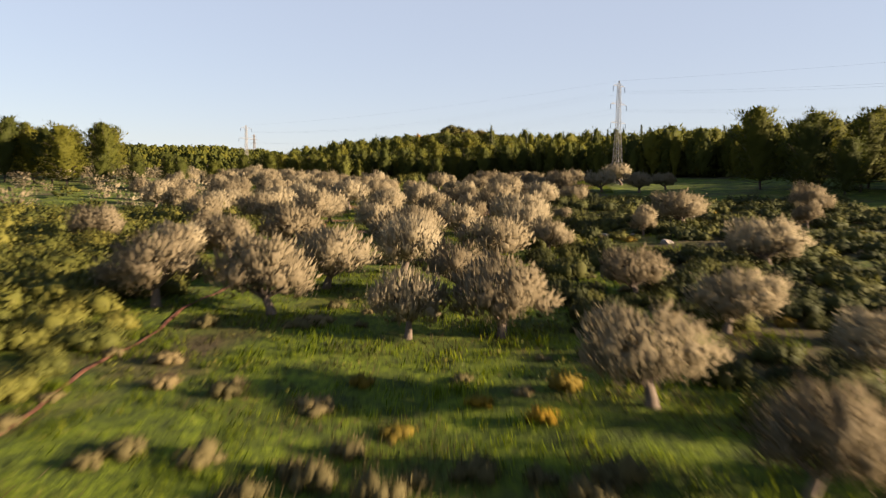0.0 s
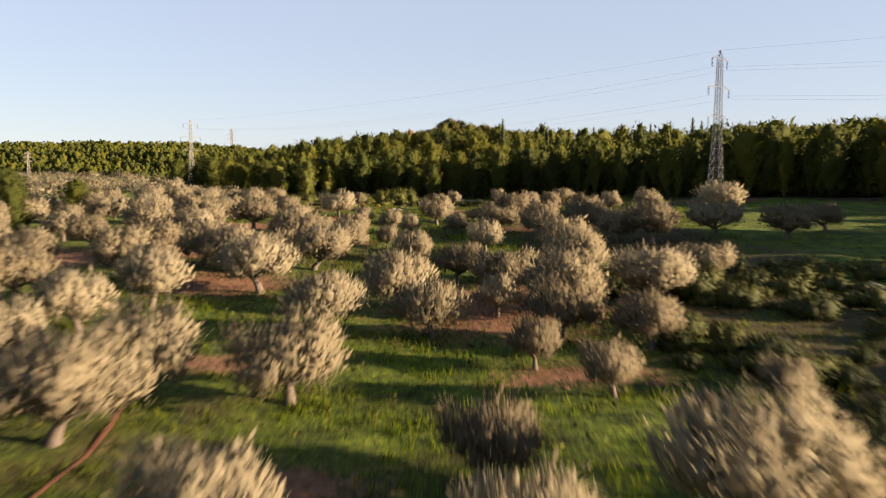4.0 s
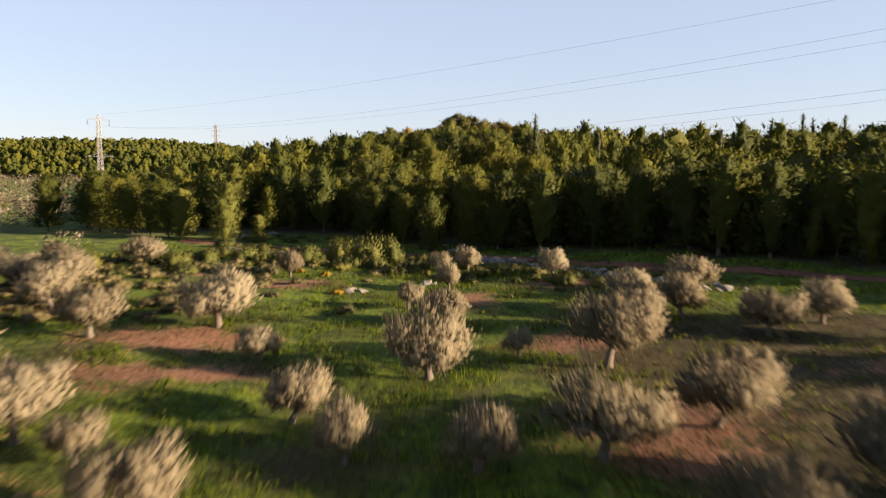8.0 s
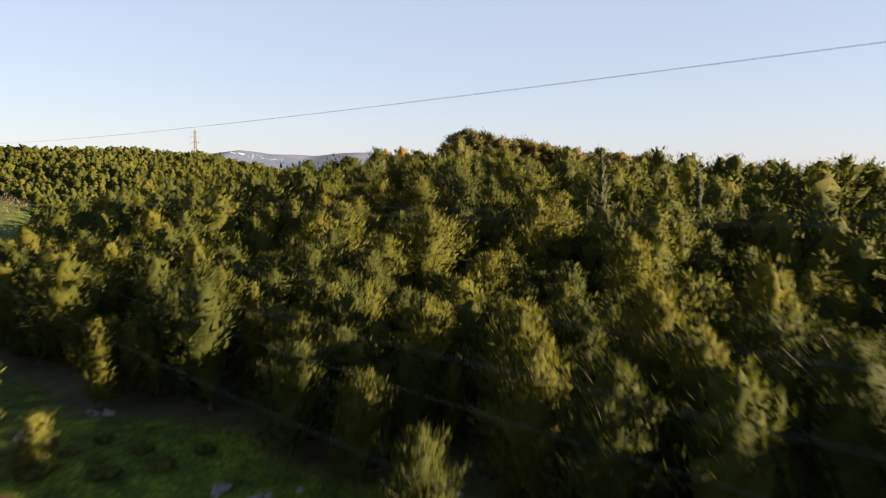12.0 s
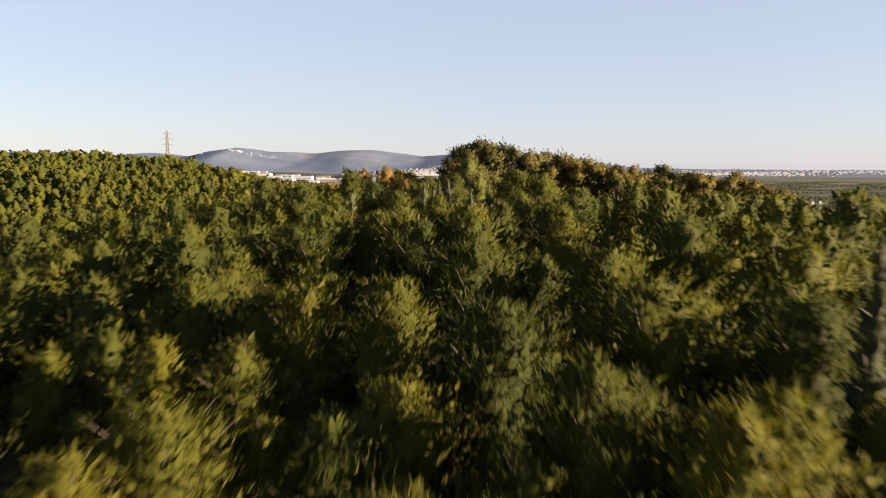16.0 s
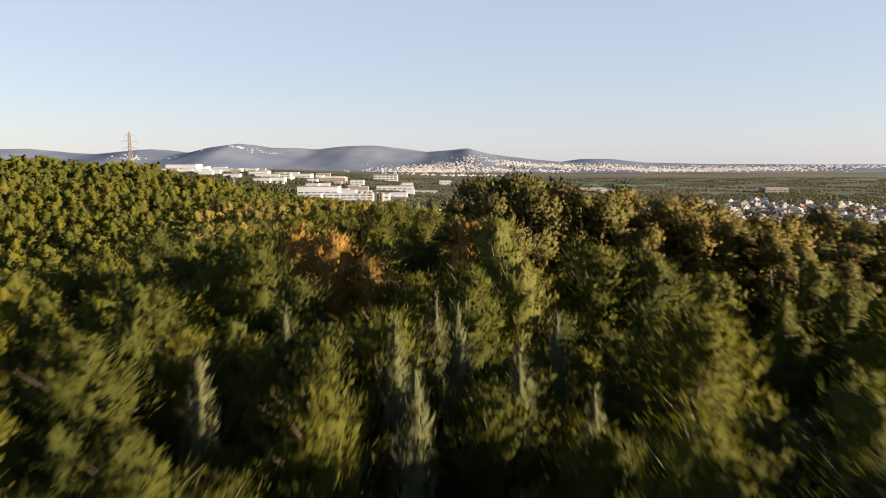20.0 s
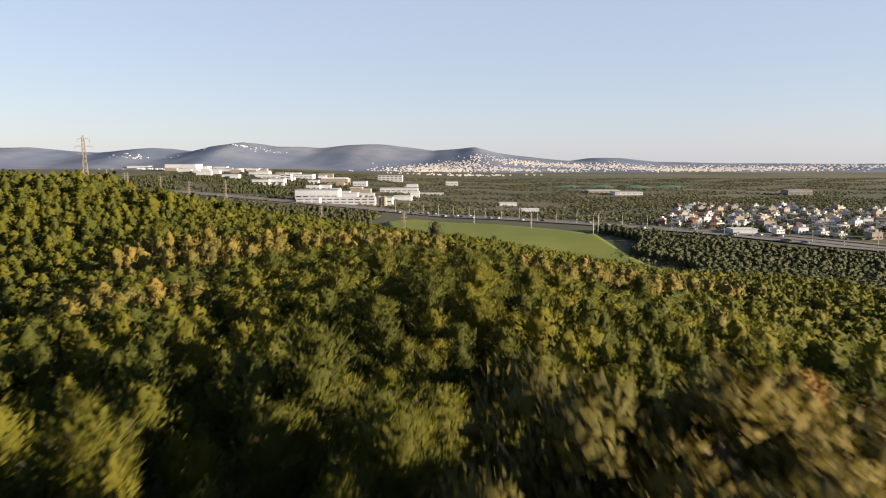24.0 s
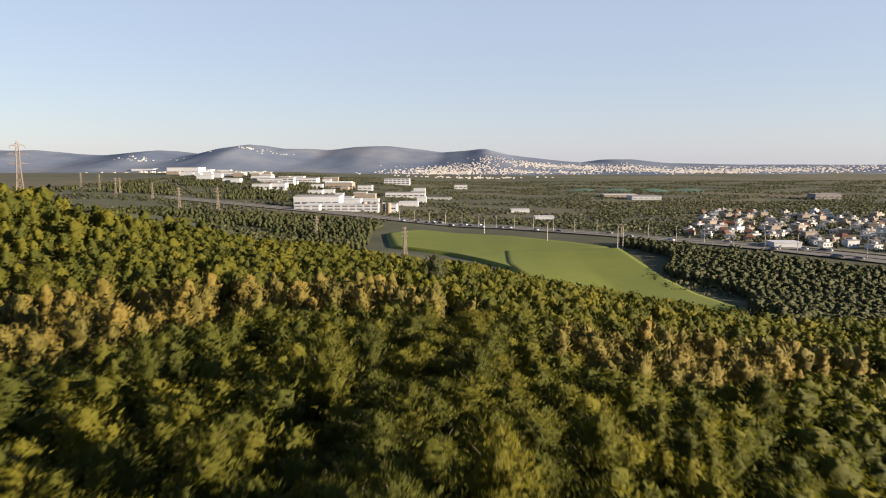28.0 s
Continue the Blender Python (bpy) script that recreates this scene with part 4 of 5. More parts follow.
far = spread(-460, 400, 60, 800, 4.7, lambda x, y: in_wood(x, y) & ((np.abs(x) > 63) | (y > 570)) & (np.abs(x) < 0.7 * y + 10 - 12 * np.sin(y * 0.05)), 23)
far_gum = browned(far[:, 0], far[:, 1])
far_brown, far = far[far_gum], far[~far_gum]
flank = (far[:, 0] > 0) & (far[:, 0] < 125) & (far[:, 1] < 345)
scatter("pine_wood", "pine wood on the flank of the hill", "pine wood", PINE, pine_template(78, 120, 6, 0.062, 0.005, 1.9, 0.06, 0.7, 0.24)[1], pine_size(far[flank]), 89)
far = far[~flank]
close = (np.abs(far[:, 0]) < 150) & (far[:, 1] < 690)
for k, (some, n, per, length, fat) in enumerate(((far[close][::2], 44, 3, 0.085, 0.27), (far[close][1::2], 44, 3, 0.085, 0.27), (far[~close][::2], 14, 0, 0.12, 0.32), (far[~close][1::2], 14, 0, 0.12, 0.32))):
    scatter("far_pine_wood", "pine wood spreading over the far slopes", "pine wood", PINE, pine_template(80 + k, n, per, length, 0.008, 1.9, 0.05, 0.85, fat)[1], pine_size(some), 90 + k)
for k in range(2):
    g = near_brown[k::2]
    h = pg.uniform(7, 10.5, len(g))
    scatter("gum_wood", "brownish gum trees mixed into the pine wood", "gum trees", GUM, pine_template(120 + k, 64, 5, 0.08, 0.006, 1.7, 0.2, 1.0)[1], np.column_stack([g, h * 1.15, h]), 95 + k)
g = far_brown
h = pg.uniform(7, 10.5, len(g))
scatter("far_gum_wood", "brownish gum trees on the far slope", "gum trees", GUM, pine_template(88, 44, 3, 0.085, 0.008, 1.9, 0.15, 1.0, 0.28)[1], np.column_stack([g, h, h]), 97)

# pine stands at the grove's edges: right-hand stand, left stands, and the few in front of the wood
# right-hand stand, extended beyond the seen trees to throw shade leftwards
stand = spread(58, 135, 96, 212, 6.8, lambda x, y: (x - 57 > 0.022 * np.clip(135 - y, 0, 60) ** 2 - 4) & (x > 62 + 0.12 * (y - 150)) & (y < wood_edge(x) + 14), 33).tolist()
left_stand = [(-90, 175), (-97, 180), (-84, 170), (-102, 176), (-95, 193), (-104, 190), (-88, 199), (-112, 199), (-99, 204), (-120, 194), (-83, 189), (-126, 202), (-108, 208), (-92, 210)]
low_stand = [(-54, 160), (-58, 164), (-63, 158), (-60, 170), (-67, 166), (-72, 160), (-50, 168)]
front = [(-37, 237), (-41, 240), (-45, 243), (-51, 250), (-56, 256), (-60, 262), (-54, 262), (-47, 250), (-66, 258), (-64, 268), (-7, 236), (-3, 237.5)]
tall = [planted("broad_pine", "broad bushy pine standing free at the grove's edge", "pine tree", "pine stand", join(w), l, DARK_BARK, PINE)
        for w, l in (pine_template(140 + k, 520, 9, 0.044, 0.0023, 1.95, 0.1, 0.85, 0.22) for k in range(3))]
tg = random.Random(6)
rows = [(x, y, *(lambda h: (h * tg.uniform(0.95, 1.2), h))(tg.uniform(9.5, 12) + 2.5 * (y > 198))) for x, y in stand if y < 116 or y > 198 or x > 98]
rows += [(x, y, h * 1.05, h) for x, y, h in ((64, 139, 16.5), (70, 134, 14.5), (75, 138, 15), (80, 131, 15), (67, 127, 13), (75, 125, 14), (90, 132, 15), (86, 124, 14), (81, 118, 13))]
rows += [(x, y, *(lambda h: (h * tg.uniform(0.9, 1.15), h))(tg.uniform(13.5, 16.5))) for x, y in left_stand]
rows += [(x, y, *(lambda h: (h * tg.uniform(0.9, 1.15), h))(tg.uniform(6.5, 8.5))) for x, y in low_stand]
rows += [(x, y, *(lambda h: (h * tg.uniform(1.1, 1.35), h))(tg.uniform(7.5, 9.0) + 2.2 * (x < -48))) for x, y in front]
rows += [(-12.5, 369, 10, 13), (-17, 362, 9, 11), (22, 376, 9, 9)]
place_all(tall, rows, 7)
sunny = [planted("road_pine", "broad yellowish green pine beside the dirt road", "pine tree", "pines by the road", join(w), l, DARK_BARK, LIME)
         for w, l in (pine_template(146 + k, 560, 9, 0.046, 0.0023, 2.0, 0.03, 0.9, 0.22) for k in range(2))]
place_all(sunny, [(x, y, h * w, h) for x, y, h, w in ((-27.5, 232.5, 9.0, 0.98), (-35, 236, 7.6, 1.2), (-22.5, 233.5, 4.0, 1.1))], 16)

# the gum trees on the hilltop, rusty young trees beside them, and dark cypresses
gums = [planted("gum_tree", "tall gum tree with pale forked stem and brownish leaf clumps", "gum tree", "hilltop gum trees", join(w), l, PALE_BARK, GUM)
        for w, l in (gum_template(150 + k, 2000) for k in range(4))]
spots = spread(7, 64, 378, 413, 5.1, lambda x, y: ((x - 3) * 0.25 + (y - 376) > 0.5) & (y < np.where(x < 32, 400, 413)), 31)
place_all(gums, [(x, y, *(lambda h: (h * tg.uniform(0.85, 1.15), h))(tg.uniform(11.5, 18) * (1 - 0.002 * (x - 5)))) for x, y in spots], 8)
rusts = [planted("rusty_tree", "young tree with rusty orange foliage", "tree", "rusty trees", join(w), l, BARK, RUSTY)
         for w, l in (pine_template(160 + k, 400, 9, 0.04, 0.0022, 1.6, 0.2, 0.8) for k in range(2))]
place_all(rusts, [(x, y, h * 1.1, h) for x, y, h in ((-5.8, 376, 12.5), (-11.5, 384, 12), (-2.6, 372.5, 10.5), (5.2, 375.9, 13), (-16, 388, 8), (-2, 384, 9), (14, 373, 9), (24, 421, 9), (31, 424, 10), (35, 419, 10), (14, 417, 8.5))], 9)
limes = [planted("lime_green_tree", "broad bushy tree with bright yellowish green foliage", "tree", "hilltop trees", join(w), l, BARK, LIME)
         for w, l in (pine_template(165, 520, 9, 0.038, 0.002, 1.9, 0.1, 0.7),)]
place_all(limes, [(8.6, 369.5, 13.5, 14.2), (9.2, 361.8, 10.5, 11.8), (16, 366.8, 9, 10.5), (22, 370, 9, 10), (27, 372, 8, 9.5)], 12)
cyps = [planted("cypress", "dark slender cypress rising above the pines", "cypress", "cypresses", join(w), l, BARK, CYPRESS)
        for w, l in (pine_template(170 + k, 120, 5, 0.06, 0.003, 0.42, 0.03, 0.0) for k in range(2))]
place_all(cyps, [(x, y, h, h) for x, y, h in ((23.6, 279.6, 17.5), (38.4, 284.6, 14.5), (84, 290, 16), (89, 293, 15), (93, 288, 15.5), (70, 286, 14.5), (62, 280, 13.5), (76, 289, 15), (100, 284, 15), (53, 288, 14))], 10)
silvers = [planted("silvery_cypress", "young slender cypress with grey green foliage", "cypress", "young cypresses", join(w), l, BARK, SILVER)
           for w, l in (pine_template(175 + k, 240, 8, 0.045, 0.0022, 0.8, 0.03, 0.0) for k in range(2))]
sv = random.Random(14)
place_all(silvers, [(x + sv.uniform(-1, 1), y + sv.uniform(-1.5, 1.5), *(lambda h: (h, h))(sv.uniform(9, 12.5))) for x, y in ((-8, 344), (-4.5, 350), (-2, 342), (0.5, 348), (3, 341), (5, 350), (7.5, 346), (10, 351), (12, 344), (-6.5, 355), (2, 355), (9, 338))], 11)
lone = planted("broad_pine", "single dark broad pine above the field", "pine tree", "pine stand", *(lambda w, l: (join(w), l))(*pine_template(180, 220, 6, 0.05, 0.003, 2.0, 0.1, 0.8)), BARK, CYPRESS)
place_all([lone], [(-0.8, 618, 12.5, 12.8)], 1)

# ---- shrubs, grass and stones of the grove ----
bg = random.Random(11)


def bushes(name, label, group, mat, seeds, count, length, width):
    out = []
    for s in seeds:
        ob = thing(name, label, "shrub", group)
        part("foliage", mesh_of("foliage", *(lambda v, f, n: (v, f, mat, None, False, n))(*bush_template(s, count, 7, length, width))), mat, ob)
        out.append(ob)
    return out


def bush_rows(spots, low, high, flat=0.85):
    return [(float(x), float(y), s, s * flat * bg.uniform(0.8, 1.2)) for (x, y), s in ((p, bg.uniform(low, high)) for p in spots)]


def off_trees(x, y):
    clear = np.ones(np.shape(x), bool)
    for tx, ty, _ in GROVE_START + GROVE_LOW + GROVE_MIDDLE + GROVE_TOP:
        clear &= np.hypot(x - tx, y - ty) > 1.3
    return clear


heath = lambda x, y: ((x > 9.5 + 0.05 * y - 3.0 * (y < 85)) & (y > 34) & (y < 128) | (x > 12.5) & (y < 36) | (x < -17 - 0.06 * (y - 30)) & (y < 108)) & off_trees(x, y)
wall_line = lambda x: 212.8 - 15.5 * np.clip((x - 8.5) / 16.5, 0, 1) ** 1.1
wall_side = lambda x, y: ((np.abs(y - wall_line(x)) > 2.6) | (x < 6)) & (y > 204 - 0.5 * x) & (y < 216 - 0.52 * x) & (np.abs(x) < 26) & off_trees(x, y)
thicket = spread(-78, 78, 10, 136, 2.6, lambda x, y: heath(x, y) & (patchy(x, y, 8) > 0.22) & (np.hypot(x / 72, (y - 70) / 64) < 0.8 + 0.35 * patchy(x, y, 13, 2)), 41)
left_side, close_by = thicket[:, 0] < 0, np.abs(thicket[:, 0]) < 21 + 0.06 * thicket[:, 1]
scatter("heath_shrubs", "dense dark green shrubs on the rough slope", "shrubs", SHRUB, bush_template(206, 70, 7, 0.15, 0.04),
        np.array(bush_rows(thicket[~close_by & ~left_side], 1.0, 2.0, 0.95)), 45)
scatter("slope_bushes", "tall yellowish green bushes on the slope beside the grove", "bushes", MAQUIS, bush_template(207, 70, 7, 0.13, 0.036),
        np.array(bush_rows(thicket[~close_by & left_side], 1.3, 2.7, 1.1)), 46)
loose = spread(-320, 260, -60, 330, 13, lambda x, y: (np.abs(x) > 62 + 12 * np.sin(y * 0.07)) & (y < wood_edge(x) - 8) & (patchy(x, y, 19, 6) > 0.45), 47)
scatter("scattered_bushes", "scattered bushes on the open slopes", "bushes", MAQUIS, bush_template(212, 40, 6, 0.22, 0.06), np.array(bush_rows(loose, 0.8, 2.6, 1.0)), 48)
place_all(bushes("green_shrub", "dense dark green shrub in the rough grass", "green shrubs", SHRUB, (201, 202, 203, 204), 380, 0.085, 0.015),
          bush_rows(thicket[close_by & ~left_side], 0.8, 2.1, 1.1) + bush_rows(spread(-34, 24, 196, 230, 3.6, lambda x, y: wall_side(x, y) | (x < -16) & (y > 203) & (y < 219), 40), 0.7, 1.7, 1.1), 12)
place_all(bushes("bushy_shrub", "rounded yellowish green bush in the rough grass", "bushy shrubs", MAQUIS, (208, 209, 210), 420, 0.085, 0.014),
          bush_rows(thicket[close_by & left_side], 1.1, 2.3, 1.05) + bush_rows(spread(-26, 26, 196, 230, 3.0, wall_side, 42), 0.6, 1.3)
          + bush_rows([(-8.5, 214.5), (-5.5, 214), (-3, 215), (-12, 213)], 1.9, 2.4, 1.5) + bush_rows([(-24, 213), (-26, 209), (-31, 214), (-20, 215), (-35, 207)], 1.3, 1.9, 1.3)
          + bush_rows([(-23, 62), (-26, 66), (-29, 60), (-24, 70), (-31, 68), (-34, 63), (-28, 74), (-36, 72), (-33, 80), (-38, 86)], 2.2, 3.2, 1.0)
          + bush_rows([(-24, 234), (-22, 236), (-19.5, 234.5), (-17, 236), (-20.5, 238), (-15, 234), (-25.5, 237), (-13, 236.5), (-22.5, 232.5), (-18, 232.5)], 0.7, 1.3), 15)
place_all(bushes("broom_shrub", "yellow flowering broom shrub in the grass", "broom shrubs", BROOM, (211, 212), 170, 0.08, 0.014),
          bush_rows(spread(-50, 50, 18, 125, 8, lambda x, y: heath(x, y) & (patchy(x, y, 6, 3) > 0.52), 43), 0.6, 1.2)
          + bush_rows([(6.2, 30.7), (2.4, 29.5), (-2.8, 32.1), (12.3, 23.5), (-18, 37.9), (-20, 42), (-24.7, 45.4), (4.6, 27), (-1.0, 26.5), (-6.5, 196), (-9, 205), (12, 84), (13, 86), (9.5, 79), (-33, 186), (-36, 190), (-12, 207), (-18, 60), (-22, 52)], 0.6, 1.0, 1.1), 13)
place_all(bushes("thorn_shrub", "low brownish thorny shrub in the grass", "thorn shrubs", THORN, (221, 222, 223), 260, 0.085, 0.010),
          bush_rows(spread(-44, 44, 14, 216, 5.5, lambda x, y: (patchy(x, y, 7, 5) > 0.46 - 0.14 * heath(x, y)) & off_trees(x, y) & (heath(x, y) | (np.abs(x) < 22) & ((y < 75) | (y > 184))), 44), 0.45, 1.1)
          + bush_rows(spread(-38, -12, 185, 214, 2.3, lambda x, y: (patchy(x, y, 5, 4) > 0.26) & off_trees(x, y) & (x < -14 - 0.3 * np.clip(200 - y, 0, 20)), 49), 0.7, 1.4)
          + bush_rows(spread(-26, 26, 198, 230, 3.0, wall_side, 39), 0.6, 1.2) + bush_rows([(-7.5, 43), (-6.1, 48.8), (-6.6, 43.6)], 1.0, 1.4, 0.8) + bush_rows([(-4.1, 22.8), (-2.5, 24.7), (-3.3, 22.1), (-0.1, 22.1), (1.9, 22.5), (3.8, 21.8), (6.2, 21.3), (-8.3, 31.6), (-1.2, 20.6), (5.0, 20.2)], 0.7, 1.2, 1.2)
          + bush_rows([(-3.0, 16.5), (-2.2, 17.5), (-4.4, 29), (-8.5, 30.5), (2.2, 15.5), (-10, 24)], 0.9, 1.2), 14)

gg = np.random.default_rng(51)


def turf(n, x0, x1, y0, y1, keep):
    x, y = gg.uniform(x0, x1, n), gg.uniform(y0, y1, n)
    ok = keep(x, y)
    return x[ok], y[ok]


def bare(x, y):
    out = np.zeros(np.shape(x), bool)
    for cx, cy, rx, ry in PLOUGHED:
        out |= np.hypot((x - cx) / rx, (y - cy) / ry) < 0.45 + 0.6 * patchy(x, y, 2)
    return out


def tuft(seed, count, length, width):
    rng = np.random.default_rng(seed)
    c = np.column_stack([rng.normal(size=(count, 2)) * 0.16, np.zeros(count)])
    return blades(rng, c, np.tile((0.0, 0.0, 1.0), (count, 1)), 1, length, width, 0.42, 0.1)


gx, gy = turf(70000, -46, 46, 6, 228, lambda x, y: ~bare(x, y) & (patchy(x, y, 4, 9) > 0.33) & (parched(x, y) < gg.uniform(0.2, 1.3, len(x))) & (np.abs(x) < 14 + 0.16 * y) & (np.abs(y - road_y(x)) > 2))
gs = gg.uniform(0.6, 1.5, len(gx)) * (0.6 + 0.8 * patchy(gx, gy, 3))
scatter("grass", "lush green spring grass between the olive trees", "grass", GRASS, tuft(301, 5, 0.36, 0.030), np.column_stack([gx, gy, gs, gs]), 52)
gx, gy = turf(46000, -42, 42, 6, 215, lambda x, y: ((patchy(x, y, 5, 7) > 0.6 - 0.16 * smooth_step(80, 110, y) * (y < 185)) | (parched(x, y) > 0.5)) & (np.abs(x) < 12 + 0.15 * y))
gs = gg.uniform(0.7, 1.4, len(gx))
scatter("dry_grass", "tufts of pale dry grass", "grass", STRAW, tuft(302, 5, 0.42, 0.02), np.column_stack([gx, gy, gs, gs]), 53)
gx, gy = turf(6500, -40, 40, 6, 212, lambda x, y: (np.abs(x) < 11 + 0.14 * y) & (patchy(x, y, 5, 2) > 0.42) & ~bare(x, y))
gs = gg.uniform(0.2, 0.55, len(gx))
scatter("wild_herbs", "small clumps of wild herbs in the grass", "plants", HERB, bush_template(261, 12, 6, 0.34, 0.06), np.column_stack([gx, gy, gs, gs * 0.9]), 56)
gx, gy = turf(260, -6, 7, 9, 23, lambda x, y: patchy(x, y, 2, 1) > 0.3)
gs = gg.uniform(1.6, 2.6, len(gx))
scatter("tall_dry_grass", "tall yellowish grass stalks", "grass", STRAW, tuft(303, 7, 0.42, 0.012), np.column_stack([gx, gy, gs, gs]), 54)
gx, gy = turf(16000, -34, 34, 60, 215, bare)
gs = gg.uniform(0.3, 1.0, len(gx))


def stone_mesh(seed):
    bm = bmesh.new()
    bmesh.ops.create_icosphere(bm, subdivisions=2 if seed < 9 else 1, radius=1)
    off = Vector((seed * 3.7, seed * 1.9, 0))
    for v in bm.verts:
        n = noise.noise(v.co * 1.1 + off) * 0.6 + noise.noise(v.co * 2.6 + off) * 0.36
        v.co *= 0.9 + n
        v.co.z *= 0.68
    me = bpy.data.meshes.new("stone")
    bm.to_mesh(me)
    bm.free()
    me.materials.append(STONE)
    return me


stones = [tagged(new("boulder", stone_mesh(k)), "rough pale grey limestone boulder lying in the grass", "boulder", "boulders") for k in range(6)]
sr = random.Random(17)
rows = []
for k in range(105):
    u = sr.random()
    rows.append((8.5 + 16.5 * u + sr.gauss(0, 0.25), 212.8 - 15.5 * u ** 1.1 + sr.gauss(0, 0.75), *(lambda s: (s, s))(sr.uniform(0.28, 0.58) + 0.35 * sr.random() ** 3)))
for cx, cy, n in ((-23, 222, 9), (-17.5, 219.5, 6), (-12.5, 219, 6), (-0.3, 213.8, 8), (11, 213, 5), (15.3, 216, 3), (-2.3, 224, 4), (-7, 230.5, 3), (1.6, 202.4, 3), (-5.5, 197, 2), (29, 88, 6), (20, 62, 4), (22, 80, 5), (-38, 74, 4), (-30, 60, 4), (28, 193, 7), (-9, 112, 2), (14, 238, 4), (2, 231, 3), (-27, 240, 4), (-24, 243, 3), (-10, 230, 3), (-4, 229, 3), (6, 226, 3)):
    rows += [(cx + sr.gauss(0, 1.1), cy + sr.gauss(0, 0.9), *(lambda s: (s, s))(sr.uniform(0.25, 0.75))) for _ in range(n)]
for x, y, s in ((33, 92, 1.5), (31.5, 93.5, 1.1), (29, 95, 0.9), (35, 90, 1.0), (27, 101, 0.8), (38, 111, 0.9), (36, 118, 0.8), (-41, 98, 1.2), (-39, 97, 0.9), (24, 72, 0.8)):
    rows.append((x, y, s, s * 0.9))
place_all(stones, rows, 18)
clods = stone_mesh(9)
cv = np.array([v.co[:] for v in clods.vertices])
tri = np.array([p.vertices[:] for p in clods.polygons])
scatter("soil_clods", "reddish clods on the ploughed soil", "soil", EARTH, (cv * 0.16, tri), np.column_stack([gx, gy, gs, gs])[:2200], 55)

# a trodden path of bare red soil beside the olive trees
py = np.arange(18, 99, 0.7)
px = np.interp(py, (18, 30, 37, 60, 78, 84, 96, 99), (-14.6, -15.8, -16.0, -15, -13.8, -13.3, -13.5, -13.2)) + 0.25 * np.sin(py * 0.5)
pv = np.concatenate([np.stack([px + s * 0.15, py, rough_ground(px + s * 0.15, py) + 0.05 + 0.04 * (s == 0)], 1) for s in (-1, 0, 1)])
n = len(py)
i = (np.arange(2)[:, None] * n + np.arange(n - 1)).ravel()
tagged(new("footpath", mesh_of("footpath", pv, np.stack([i, i + n, i + n + 1, i + 1], 1), EARTH, smooth=True)), "narrow reddish footpath through the grass", "path", kind="structure")


# ---- pylons and power lines ----
def pylon(name, label, height, base, arms, turn, at, fine=True):
    """A lattice pylon: four legs, bracing on each side, cross-arms (height, half length) with insulator strings."""
    METAL = STEEL if fine else WEATHERED
    ob = thing(name, label, "pylon", "power line")
    waist = 0.58 * height
    half = lambda z: np.interp(z, (0, waist, height * 0.94, height), (base / 2, base * 0.21, base * 0.15, 0.05))
    corner = lambda k, z: np.array(((1, 1, -1, -1)[k] * half(z), (1, -1, -1, 1)[k] * half(z), z))
    w = 0.036 if fine else 0.10
    levels = np.concatenate([np.linspace(0, waist, 11 if fine else 6), np.linspace(waist, height * 0.94, 12 if fine else 6)[1:]])
    for k in range(4):
        part("leg", mesh_of("leg", *tube([corner(k, z) for z in (-0.4, waist, height * 0.94, height)], [w * 1.5] * 4, 4), METAL), METAL, ob)
        for z0, z1 in zip(levels, levels[1:]):
            bars = []
            bars.append(bar(corner(k, z0), corner((k + 1) % 4, z1), w))
            bars.append(bar(corner((k + 1) % 4, z0), corner(k, z1), w))
            bars.append(bar(corner(k, z1), corner((k + 1) % 4, z1), w * 0.8))
            part("brace", mesh_of("brace", *join(bars), METAL), METAL, ob)
    for z, reach in arms:
        for side in (-1, 1):
            tip = np.array((side * reach, 0, z))
            bars = [bar((side * half(z), q * half(z), z), tip, w * 1.2) for q in (-1, 1)] + [bar((side * half(z), 0, z + 0.75), tip, w)]
            bars += [bar((side * (half(z) + (reach - half(z)) * f), q * half(z) * (1 - f), z), (side * (half(z) + (reach - half(z)) * f), 0, z + 0.75 * (1 - f)), w * 0.7) for f in (0.3, 0.6) for q in (-1, 1)]
            arm = part("cross_arm", mesh_of("cross_arm", *join(bars), METAL), METAL, ob)
            discs = [tube([(0, 0, -0.18 - 0.2 * d), (0, 0, -0.25 - 0.2 * d)], [0.13, 0.10], 8) for d in range(6)] + [tube([(0, 0, 0), (0, 0, -1.4)], [0.02, 0.02], 4)]
            v, f = join(discs)
            part("insulator", mesh_of("insulator", v + tip, f, GLASS_DISC), GLASS_DISC, arm, "string of dark insulator discs")
    ob.matrix_basis = Matrix.Translation(at) @ Matrix.Rotation(turn, 4, "Z")
    return ob


def wire_ends(arms, turn, at, top):
    c, s = math.cos(turn), math.sin(turn)
    pts = [(at[0] + side * r * c, at[1] + side * r * s, at[2] + z - 1.45) for z, r in arms for side in (-1, 1)]
    return pts + [(at[0], at[1], at[2] + top)]


